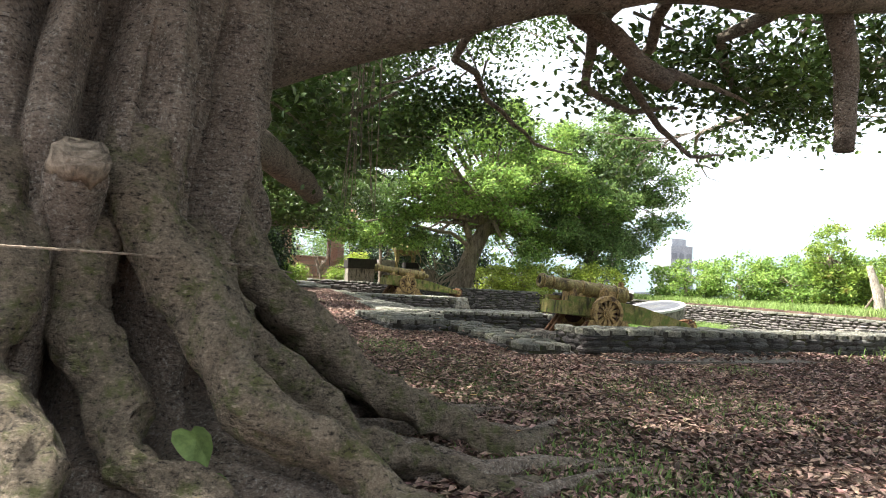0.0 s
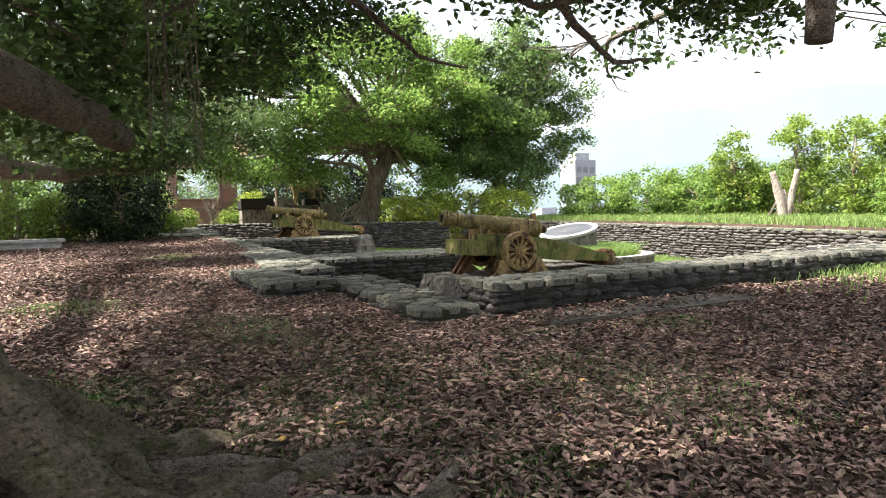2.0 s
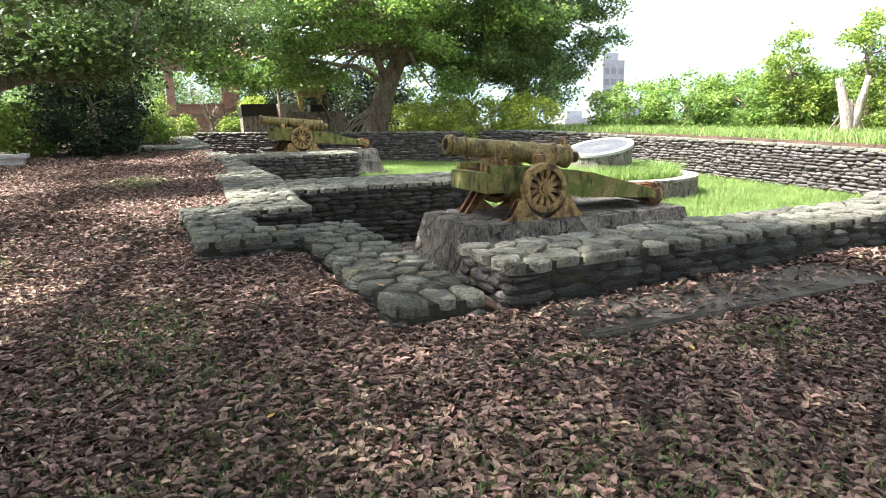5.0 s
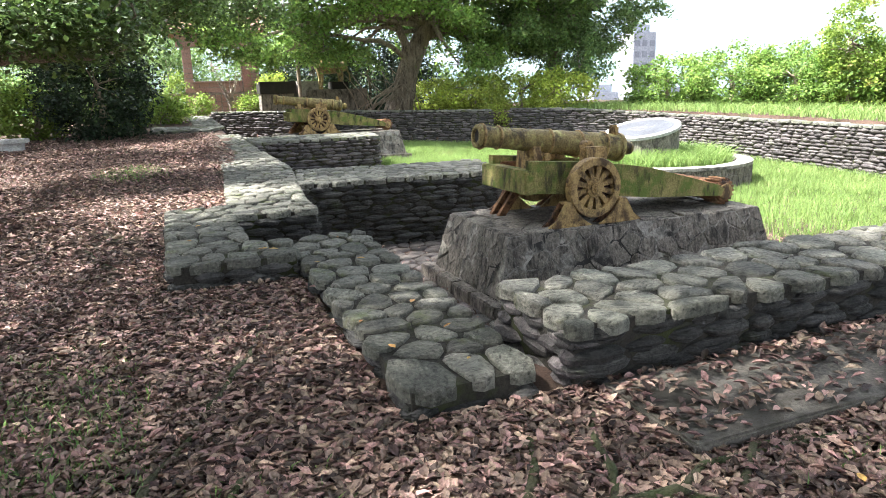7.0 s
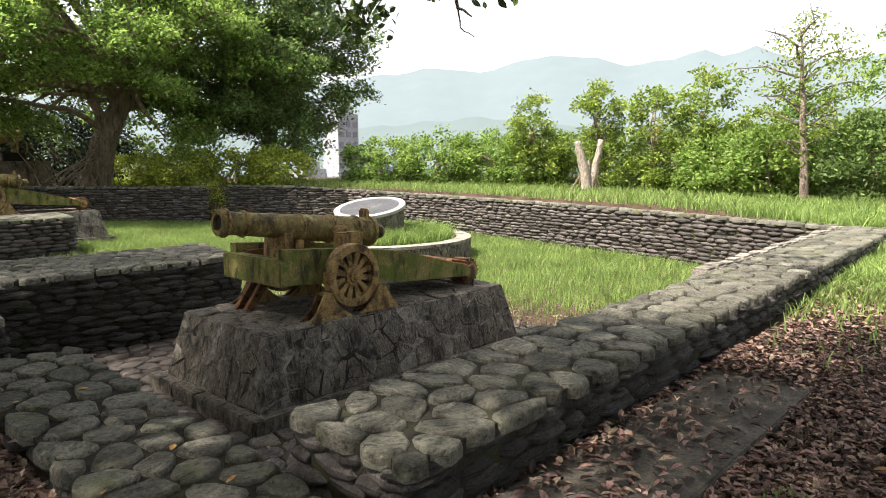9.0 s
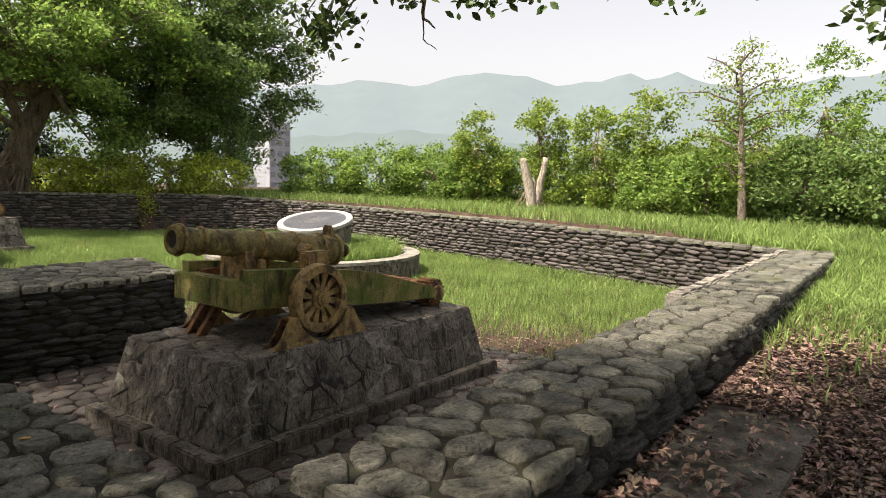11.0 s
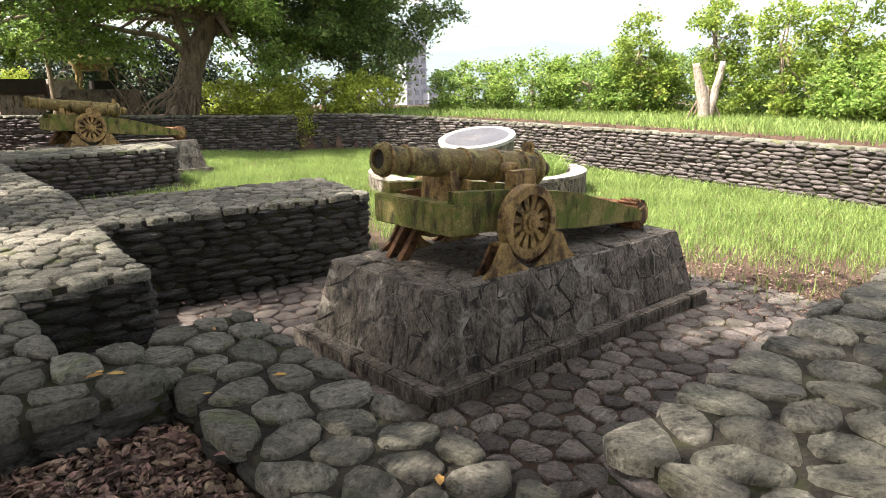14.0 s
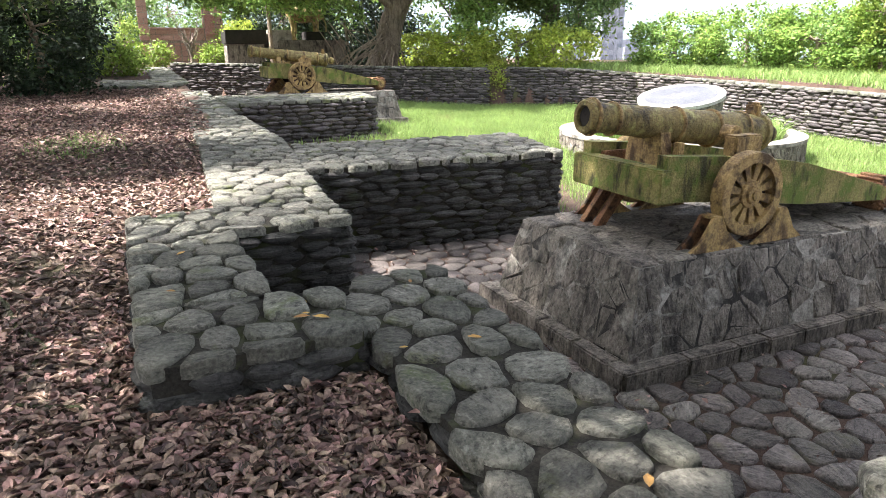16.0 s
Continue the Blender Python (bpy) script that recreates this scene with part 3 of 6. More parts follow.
def flat_wall(name, label, line, thick, outward, base_of, cope_step=0.34, parts_max=0):
    """A long wall along a line of (x, y, top); its outward side faces the yard."""
    shapes, copes = [], []
    root = thing(name, (line[0][0], line[0][1], 0), label, "stone wall", kind="structure")
    core = Shape()
    for (xa, ya, za), (xb, yb, zb) in zip(line, line[1:]):
        L = math.hypot(xb - xa, yb - ya)
        nx_, ny_ = -(yb - ya) / L * outward, (xb - xa) / L * outward
        ba, bb = float(base_of(xa, ya)), float(base_of(xb, yb))
        shapes += course_stones((xa, ya), (xb, yb), (ba, bb), (za - 0.05, zb - 0.05), outward, 0.088, 0.34, over=0.14)
        i = 0.03
        v = [(xa - nx_ * i, ya - ny_ * i, ba - 0.4), (xb - nx_ * i, yb - ny_ * i, bb - 0.4), (xb - nx_ * thick, yb - ny_ * thick, bb - 0.4), (xa - nx_ * thick, ya - ny_ * thick, ba - 0.4)]
        v += [(x, y, z - 0.05) for (x, y, _), z in zip(v, (za, zb, zb, za))]
        core.add(v, [(3, 2, 1, 0), (4, 5, 6, 7), (0, 1, 5, 4), (1, 2, 6, 5), (2, 3, 7, 6), (3, 0, 4, 7)])
        for c in cells([(xa + nx_ * 0.03, ya + ny_ * 0.03), (xb + nx_ * 0.03, yb + ny_ * 0.03), (xb - nx_ * thick, yb - ny_ * thick), (xa - nx_ * thick, ya - ny_ * thick)], cope_step):
            mx, my = sum(p[0] for p in c) / len(c), sum(p[1] for p in c) / len(c)
            t = ((mx - xa) * (xb - xa) + (my - ya) * (yb - ya)) / L / L
            z = za + (zb - za) * t
            copes.append(cobble(c, lambda u, w, h: (u, w, h), z - 0.07, z))
    part("wall_core", core, JOINT, root)
    for s in shapes[:parts_max]:
        part("stone", s, SLATE, root)
    tagged(part("stones", join(shapes[parts_max:]), SLATE_STUFF, root), kind="stuff")
    tagged(part("coping_stones", join(copes), COPING_STUFF, root, smooth=True), kind="stuff")
    return root


# left wall with its gun opening, the low sill, the front wall
stone_wall("wall_embrasure", "low wall block of stacked slate slabs with mossy rounded coping stones", [(-2.98, -0.45), (-1.98, -0.45), (-1.98, 0.25), (-2.31, 0.25), (-2.31, 1.68), (-1.38, 1.68), (-1.38, 2.4), (-2.98, 2.4)],
           1.06, 0.0, [((-2.98, -0.45), (-1.98, -0.45), -1, 0.66, 0.66), ((-2.98, 2.4), (-2.98, -0.45), -1, 0.8, 0.66), ((-2.31, 1.68), (-1.38, 1.68), -1, 0.3, 0.0), ((-1.38, 1.68), (-1.38, 2.4), -1, 0.0, 0.0),
                       ((-2.31, 0.25), (-2.31, 1.68), -1, 0.6, 0.4), ((-1.98, 0.25), (-2.31, 0.25), -1, 0.6, 0.6)], 0.25,
           pieces=[[(-2.98, -0.45), (-1.98, -0.45), (-1.98, 0.25), (-2.98, 0.25)], [(-2.98, 0.252), (-2.31, 0.252), (-2.31, 1.68), (-2.98, 1.68)], [(-2.98, 1.682), (-1.38, 1.682), (-1.38, 2.4), (-2.98, 2.4)]])
stone_wall("wall_sill", "low gun sill paved with large rounded greenish river stones", [(-1.97, -3.02), (-1.25, -3.02), (-1.25, 0.42), (-1.75, 0.42), (-1.97, 0.0)], lambda x, y: 0.925 + 0.03 * (y + 3),
           0.0, [((-1.97, 0.0), (-1.97, -3.02), -1, 0.66, 0.66), ((-1.97, -3.02), (-1.25, -3.02), -1, 0.66, 0.66), ((-1.25, -3.02), (-1.25, 0.42), -1, 0.0, 0.0), ((-1.25, 0.42), (-1.75, 0.42), -1, 0.0, 0.0)], 0.25)
stone_wall("wall_front", "long low front wall of stacked slate with rounded coping stones", [(-1.1, -3.08), (11.3, -2.75), (11.3, -2.0), (-1.1, -2.2)], lambda x, y: 1.14 + 0.003 * x,
           0.0, [((-1.1, -3.08), (11.3, -2.75), -1, 0.66, 0.95), ((11.3, -2.0), (-1.1, -2.2), -1, 0.0, 0.0), ((-1.1, -2.2), (-1.1, -3.08), -1, 0.66, 0.66)], 0.27, near=lambda x, y: x < 6)
stone_wall("wall_left", "stacked slate wall with flat mossy coping beside the path", [(-2.3, 2.42), (-1.38, 2.42), (-1.2, 4.0), (-0.95, 6.0), (-0.95, 9.6), (-1.9, 9.6), (-2.05, 6.0), (-2.2, 4.0)], lambda x, y: 1.06 + 0.012 * (y - 2.4),
           0.0, [((-1.38, 2.42), (-1.2, 3.95), -1, 0.0, 0.0), ((-0.95, 6.0), (-0.95, 9.6), -1, 0.1, 0.3), ((-2.2, 4.0), (-2.3, 2.42), -1, 0.85, 0.85), ((-2.05, 6.0), (-2.2, 4.0), -1, 0.9, 0.9), ((-1.9, 9.6), (-2.05, 6.0), -1, 0.95, 0.9)], 0.25,
           pieces=[[(-2.3, 2.42), (-1.38, 2.42), (-1.2, 4.0), (-2.2, 4.0)], [(-2.2, 4.002), (-1.2, 4.002), (-0.95, 6.0), (-2.05, 6.0)], [(-2.05, 6.002), (-0.95, 6.002), (-0.95, 9.6), (-1.9, 9.6)]])
stone_wall("wall_traverse", "broad stacked slate traverse wall between the gun bays, moss on top", [(-1.2, 3.97), (2.15, 3.85), (2.5, 5.75), (-0.85, 5.98)], 1.05,
           0.0, [((-1.2, 3.97), (2.15, 3.85), -1, 0.0, 0.0), ((2.15, 3.85), (2.5, 5.75), -1, 0.0, 0.1)], 0.25, parts_max=300)
stone_wall("wall_traverse_far", "stacked slate traverse wall before the far gun", [(-1.0, 10.6), (2.2, 11.0), (2.45, 12.8), (-1.0, 12.8)], 1.27,
           0.0, [((-1.0, 10.6), (2.2, 11.0), -1, 0.38, 0.4), ((2.2, 11.0), (2.45, 12.8), -1, 0.4, 0.4)], 0.28, near=lambda x, y: False)
stone_wall("wall_left_far", "far stretch of stacked slate wall beside the path", [(-1.9, 9.62), (-1.0, 9.62), (-1.0, 14.4), (-2.5, 14.4)], lambda x, y: 1.16 + 0.03 * (y - 9.6),
           0.0, [((-1.85, 13.2), (-1.9, 9.62), -1, 1.0, 0.95), ((-2.6, 13.2), (-1.85, 13.2), -1, 1.0, 1.0), ((-2.6, 14.0), (-2.6, 13.2), -1, 1.0, 1.0), ((-1.0, 9.62), (-1.0, 10.6), -1, 0.35, 0.38)], 0.28, near=lambda x, y: False,
           pieces=[[(-1.9, 9.62), (-1.0, 9.62), (-1.0, 13.2), (-1.85, 13.2)], [(-2.6, 13.202), (-1.0, 13.202), (-1.0, 14.4), (-2.6, 14.4)]])
stone_wall("wall_corner_far", "low stacked slate wall block at the far corner", [(-3.3, 15.2), (-1.7, 15.2), (-1.2, 16.6), (-1.2, 24.8), (-2.0, 25.0), (-2.0, 17.6), (-3.3, 17.6)], lambda x, y: 1.42 + 0.02 * (y - 15),
           0.3, [((-3.3, 15.2), (-1.7, 15.2), -1, 1.05, 0.9), ((-3.3, 17.6), (-3.3, 15.2), -1, 1.1, 1.05), ((-1.7, 15.2), (-1.2, 16.6), -1, 0.4, 0.4), ((-1.2, 16.6), (-1.2, 24.8), -1, 0.4, 0.4)], 0.3, near=lambda x, y: False,
           pieces=[[(-3.3, 15.2), (-1.7, 15.2), (-1.2, 16.6), (-1.2, 17.6), (-3.3, 17.6)], [(-2.0, 17.602), (-1.2, 17.602), (-1.2, 24.8), (-2.0, 25.0)]])
flat_wall("wall_east", "long curved retaining wall of stacked dark slate under the grass terrace", EAST, 0.5, 1 * -1, lambda x, y: floor_height(np.array(x), np.array(y)))
flat_wall("wall_north", "long wall of stacked dark slate behind the far gun", NORTH, 0.5, 1 * -1, lambda x, y: floor_height(np.array(x), np.array(y)))

# ---- pedestals ----
def pedestal(at, near):
    ox, oy, oz = at
    root = thing("gun_pedestal", (ox + 2.02, oy + 0.98, oz), "battered stone gun pedestal faced with grey crazy-paved flags", "pedestal", "gun pedestals")
    part("plinth", Shape().box((ox, oy, oz - 0.1), (ox + 4.05, oy + 2.1, oz + 0.15), bevel=0.025), FLAG, root, "dark stone plinth step with worn edges")
    for a, b in (((ox, oy), (ox + 4.05, oy)), ((ox, oy + 2.1), (ox, oy))):
        run, total = 0.0, math.hypot(b[0] - a[0], b[1] - a[1])
        while run < total - 0.05:
            l = min(rng.uniform(0.28, 0.6), total - run)
            d = ((b[0] - a[0]) / total, (b[1] - a[1]) / total)
            x0, y0, x1, y1 = a[0] + d[0] * run, a[1] + d[1] * run, a[0] + d[0] * (run + l - 0.012), a[1] + d[1] * (run + l - 0.012)
            e = rng.uniform(0.004, 0.02)
            if abs(d[0]) > 0.5:
                lo_, hi_ = (x0, oy - e, oz - 0.05), (x1, oy + 0.12, oz + 0.152 + e * 0.5)
            else:
                lo_, hi_ = (ox - e, min(y0, y1), oz - 0.05), (ox + 0.12, max(y0, y1), oz + 0.152 + e * 0.5)
            part("plinth_stone", Shape().box(lo_, hi_, bevel=0.014), FLAG, root)
            run += l
    lo = [(ox + 0.13, oy + 0.13), (ox + 3.92, oy + 0.13), (ox + 3.92, oy + 1.97), (ox + 0.13, oy + 1.97)]
    hi = [(ox + 0.30, oy + 0.28), (ox + 3.78, oy + 0.28), (ox + 3.78, oy + 1.85), (ox + 0.30, oy + 1.85)]
    z0, z1 = oz + 0.15, oz + 0.81
    v = [(x, y, z0) for x, y in lo] + [(x, y, z1) for x, y in hi]
    part("body", Shape().add(v, [(3, 2, 1, 0), (4, 5, 6, 7), (0, 1, 5, 4), (1, 2, 6, 5), (2, 3, 7, 6), (3, 0, 4, 7)]), MORTAR, root, "pale mortar between the flags")
    for k in range(4):
        a, b, c, d = Vector(v[k]), Vector(v[(k + 1) % 4]), Vector(v[4 + (k + 1) % 4]), Vector(v[4 + k])
        w, h = (b - a).length, ((d - a).length + (c - b).length) / 2
        nrm = (b - a).cross(d - a).normalized()
        def on(u, t, e, a=a, b=b, c=c, d=d, w=w, h=h, nrm=nrm):
            lowp, highp = a.lerp(b, u / w), d.lerp(c, u / w)
            return tuple(lowp.lerp(highp, t / h) + nrm * e)
        if k in (1, 2) and not near:
            continue
        group = [cobble(q, on, -0.012, rng.choice([0.001, 0.002, 0.003, 0.005]), True) for q in cells([(0, 0), (w, 0), (w, h), (0, h)], 0.24, 0.5, 0.0035)]
        if near:
            for s in group:
                part("flag", s, FLAG, root)
        else:
            [part("flag", q, FLAG, root) for q in group]
    top = cells(hi, 0.36, 0.48, 0.004)
    for q in top:
        part("flag", cobble(q, lambda u, t, e: (u, t, e), z1 - 0.01, z1 + 0.014 + rng.uniform(0, 0.006), True), FLAG, root)
    return root


pedestal((0, 0, 0), True)
BAY = Vector((-0.25, 13.0, 0.42))
pedestal(tuple(BAY), False)


# ---- cannon ----
def cannon():
    root = thing("cannon", (1.9, 1.0, 0.83), "old ochre-painted cannon with mossy wooden-looking carriage on a stone pedestal", "cannon", "cannons")
    # barrel, turned round its own axis
    a, b = Vector((0.29, 1.03, 1.82)), Vector((2.24, 1.03, 1.585))
    L = (b - a).length
    axis = Matrix.Translation(a) @ (b - a).to_track_quat("Z", "Y").to_matrix().to_4x4() @ Matrix.Diagonal((1, 1, 0.93, 1))
    prof = [(0.10, 0.0), (0.10, 0.078), (0.0, 0.082), (0.0, 0.118), (0.012, 0.132), (0.03, 0.135), (0.05, 0.128), (0.06, 0.142), (0.085, 0.142), (0.095, 0.126), (0.16, 0.118), (0.27, 0.116), (0.28, 0.13), (0.305, 0.13), (0.315, 0.118),
            (0.6, 0.125), (0.98, 0.135), (0.985, 0.147), (1.01, 0.147), (1.015, 0.138), (1.42, 0.146), (1.425, 0.158), (1.45, 0.158), (1.455, 0.15), (1.78, 0.156), (1.79, 0.168), (1.83, 0.168), (1.84, 0.155), (2.02, 0.158), (2.03, 0.175), (2.08, 0.175),
            (2.10, 0.15), (2.13, 0.10), (2.15, 0.05)]
    s = Shape().lathe(prof[1:], axis, 32)
    bands = []
    for z, r in ((0.072, 0.146), (0.292, 0.134), (0.998, 0.151), (1.438, 0.162), (1.81, 0.172)):
        bands.append((z, r))
    barrel = part("barrel", s, BARREL, root, "weathered ochre barrel with raised rings and lichen", smooth=False)
    # A near-black disc just inside the muzzle paints the bore's shade.
    part("bore", Shape().lathe([(0.03, 0.079), (0.034, 0.079)], axis, 24), DARK, barrel, "near-black disc painting the shade inside the muzzle")
    for z, r in bands:
        part("ring", Shape().lathe([(z - 0.02, r - 0.03), (z - 0.016, r - 0.004), (z - 0.006, r + 0.003), (z + 0.006, r + 0.003), (z + 0.016, r - 0.004), (z + 0.02, r - 0.03)], axis, 32), BRONZE, barrel, "raised ochre ring", smooth=True)
    knob = [(2.13 + 0.1 - 0.085 * math.cos(t * math.pi / 8), max(0.01, 0.085 * math.sin(t * math.pi / 8))) for t in range(1, 8)]
    part("knob", Shape().lathe([(2.1, 0.05), (2.15, 0.045)] + knob, axis, 16), BARREL, barrel, "round knob at the breech", smooth=True)
    part("vent_lug", Shape().box((2.10, 0.96, 1.72), (2.17, 1.10, 1.86), bevel=0.02), BRONZE, barrel)
    for sy in (0.66, 1.26):
        part("trunnion", Shape().lathe([(0, 0.05), (0.01, 0.062), (0.13, 0.062), (0.14, 0.05)], Matrix.Translation((1.55, sy, 1.66)) @ Matrix.Rotation(radians(-90), 4, "X"), 16), BRONZE, root)
    # carriage: cheeks, front beam, trail
    def cheek(y0, y1):
        poly = [(0.70, 1.20), (0.70, 1.55), (1.3, 1.51), (2.0, 1.43), (2.3, 1.38), (3.35, 1.10), (3.45, 1.04), (3.4, 0.96), (2.3, 1.03), (1.3, 1.15)]
        return Shape().prism(poly, y0, y1, "y")
    for y0, y1 in ((0.52, 0.63), (1.43, 1.54)):
        part("cheek", cheek(y0, y1), MOSSY, root, "mossy green-stained carriage cheek")
    part("front_beam", Shape().box((0.62, 0.49, 1.19), (0.78, 1.57, 1.45), bevel=0.012), MOSSY, root, "ochre front crossbeam with green moss")
    part("back_plank", Shape().box((0.79, 1.36, 1.26), (1.38, 1.42, 1.47), bevel=0.008), RUST, root, "rusty inner plank of the carriage box")
    part("bed", Shape().box((0.76, 0.63, 1.19), (2.0, 1.43, 1.26), bevel=0.008), BRONZE, root)
    part("trail", Shape().prism([(2.0, 1.08), (2.0, 1.36), (3.3, 1.09), (3.3, 0.95)], 0.63, 1.43, "y"), MOSSY, root, "sloping trail of the carriage")
    for y0, y1 in ((0.53, 0.66), (1.40, 1.53)):
        part("trunnion_block", Shape().box((1.40, y0, 1.45), (1.70, y1, 1.66), bevel=0.015), BRONZE, root)
    part("saddle", Shape().prism([(0.78, 1.25), (1.28, 1.25), (1.21, 1.68), (1.15, 1.65), (1.03, 1.61), (0.91, 1.65), (0.85, 1.68)], 0.92, 1.02, "x"), BRONZE, root, "upright saddle under the barrel")
    for y0 in (0.76, 1.22):
        part("saddle_post", Shape().box((1.03, y0, 1.25), (1.10, y0 + 0.07, 1.60), bevel=0.008), BRONZE, root)
    for y0 in (1.30, 1.48):
        part("leg", Shape().prism([(0.98, 1.21), (1.10, 1.21), (0.80, 0.825), (0.70, 0.825)], y0, y0 + 0.06, "y"), RUST, root, "slanting rusty brown strut")
    roller = part("tail_roller", Shape().lathe([(0, 0.10), (0.008, 0.125), (0.03, 0.135), (0.93, 0.135), (0.952, 0.125), (0.96, 0.10)], Matrix.Translation((3.5, 0.555, 1.0)) @ Matrix.Rotation(radians(-90), 4, "X"), 24), RUST, root, "toothed rusty roller at the tail")
    for k in range(18):
        t = radians(k * 20)
        part("tooth", Shape().box((-0.028, -0.12, -0.015), (0.024, 0.12, 0.015), Matrix.Translation((3.5 + 0.145 * math.cos(t), 0.70, 1.0 + 0.145 * math.sin(t))) @ Matrix.Rotation(-t, 4, "Y"), bevel=0.005), RUST, roller)
    part("end_disc", Shape().lathe([(0, 0.03), (0.004, 0.095), (0.02, 0.10), (0.03, 0.10)], Matrix.Translation((3.5, 0.532, 1.0)) @ Matrix.Rotation(radians(-90), 4, "X"), 20), BRONZE, roller, "flat ochre end disc")
    # wheels
    for y0, face in ((0.33, -1), (1.63, 1)):
        hub, R = Vector((1.41, y0 + 0.05, 1.235)), 0.33
        rim = Shape()
        n, prof = 36, [(0.245, -0.06), (0.322, -0.06), (0.33, -0.05), (0.33, 0.05), (0.322, 0.06), (0.245, 0.06)]
        v = [(hub.x + r * math.cos(2 * math.pi * k / n), hub.y + d, hub.z + r * math.sin(2 * math.pi * k / n)) for k in range(n) for r, d in prof]
        f = [(k * 6 + q, k * 6 + (q + 1) % 6, ((k + 1) % n) * 6 + (q + 1) % 6, ((k + 1) % n) * 6 + q) for k in range(n) for q in range(6)]
        wheel = part("wheel", rim.add(v, f), BRONZE, root, "ochre spoked wheel rim")
        # Disc added behind the spokes to make the gaps between them dark.
        part("recess", Shape().lathe([(-0.012, 0.25), (0.012, 0.25)], Matrix.Translation(hub + Vector((0, -face * 0.045, 0))) @ Matrix.Rotation(radians(90), 4, "X"), 24), BACKING, wheel, "dark red-brown backing disc added behind the spokes")
        for k in range(12):
            t = 2 * math.pi * (k + 0.5) / 12
            m = Matrix.Translation(hub) @ Matrix.Rotation(-t, 4, "Y")
            part("spoke", Shape().prism([(0.085, -0.018), (0.255, -0.038), (0.255, 0.038), (0.085, 0.018)], -0.03, 0.03, "y", m), BRONZE, wheel)
        part("hub", Shape().lathe([(-0.07, 0.02), (-0.07, 0.105), (0.02, 0.115), (0.05, 0.105), (0.055, 0.075), (0.08, 0.07), (0.085, 0.045), (0.10, 0.04), (0.105, 0.0)],
                                  Matrix.Translation(hub) @ Matrix.Rotation(radians(90 if face < 0 else -90), 4, "X"), 20), BRONZE, wheel, "domed hub with a centre pin")
        for sx in (-1, 1):
            poly = [(hub.x + sx * 0.62, 0.83), (hub.x + sx * 0.05, 0.83), (hub.x + sx * 0.16, 0.90), (hub.x + sx * 0.25, 0.98), (hub.x + sx * 0.31, 1.09), (hub.x + sx * 0.40, 1.09), (hub.x + sx * 0.50, 0.92)]
            for yy in (hub.y - 0.075, hub.y + 0.045):
                part("wheel_bracket", Shape().prism(poly if sx > 0 else poly[::-1], yy, yy + 0.03, "y"), RUST if yy > hub.y else BRONZE, root, "rusty curved plate that holds the wheel")
            xa, xb = sorted((hub.x + sx * 0.31, hub.x + sx * 0.40))
            part("bracket_cap", Shape().box((xa, hub.y - 0.075, 1.075), (xb, hub.y + 0.075, 1.10), bevel=0.006), BRONZE, root)
    return root


gun = cannon()
copy_thing(gun, Matrix.Translation(Vector((1.9, 1.0, 0.83)) + BAY))

# ---- round bed with the plaque drum ----
def ring_bed():
    cx, cy = 8.2, 8.05
    root = thing("round_planter", (cx, cy, 0), "round stone-faced planter with a pale cement rim and grass inside", "planter")
    n = 56
    def band(r0, r1, z0, z1):
        s = Shape()
        v = [(cx + r * math.cos(2 * math.pi * k / n), cy + r * math.sin(2 * math.pi * k / n), z) for k in range(n) for r, z in ((r0, z0), (r1, z0), (r1, z1), (r0, z1))]
        return s.add(v, [(k * 4 + q, k * 4 + (q + 1) % 4, ((k + 1) % n) * 4 + (q + 1) % 4, ((k + 1) % n) * 4 + q) for k in range(n) for q in range(4)])
    part("kerb_wall", band(2.25, 2.56, -0.1, 0.48), MORTAR, root)
    part("rim", band(2.22, 2.59, 0.48, 0.55), RIM, root, "worn pale cement rim")
    r = 2.56
    flags = [cobble(q, lambda u, t, e: (cx + (r + e) * math.cos(u / r), cy + (r + e) * math.sin(u / r), t), -0.01, 0.014, True) for q in cells([(0, 0), (2 * math.pi * r, 0), (2 * math.pi * r, 0.47), (0, 0.47)], 0.24, 0.46, 0.007)]
    for s in flags:
        part("flag", s, FLAG, root)
    part("soil", Shape().lathe([(0.0, 2.16), (0.40, 2.16)], Matrix.Translation((cx, cy, 0)), 40), SOIL, root)
    drum = thing("plaque_drum", (cx, cy, 0.4), "stone drum with a slanted grey plaque in a white ring", "monument")
    tilt = Matrix.Translation((cx, cy, 1.3)) @ Matrix.Rotation(radians(13), 4, Vector((0.35, -0.94, 0)).normalized())
    n = 40
    v, f = [], []
    for k in range(n):
        t = 2 * math.pi * k / n
        p = tilt @ Vector((0.88 * math.cos(t), 0.88 * math.sin(t), -0.05))
        v += [(p.x, p.y, 0.35), tuple(p)]
    f = [(2 * k, 2 * ((k + 1) % n), 2 * ((k + 1) % n) + 1, 2 * k + 1) for k in range(n)] + [tuple(2 * k + 1 for k in range(n))]
    part("drum", Shape().add(v, f), FLAG, drum)
    part("white_ring", Shape().lathe([(-0.07, 0.88), (-0.07, 0.92), (0.0, 0.92), (0.012, 0.9), (0.012, 0.78), (0.0, 0.765), (-0.04, 0.765)], tilt, 48), WHITE, drum, "broad white painted ring")
    part("plaque", Shape().lathe([(-0.01, 0.765), (0.002, 0.765), (0.004, 0.75)], tilt, 48), PLAQUE, drum, "smooth grey plaque")
    for k in range(4):
        x0 = -0.34 + 0.03 * k
        part("lettering", Shape().box((x0, 0.22 - k * 0.12, 0.003), (x0 + (0.56 if k % 2 else 0.4), 0.238 - k * 0.12, 0.0062), tilt), RIM, drum, "faint pale line of writing")
    return root


ring_bed()

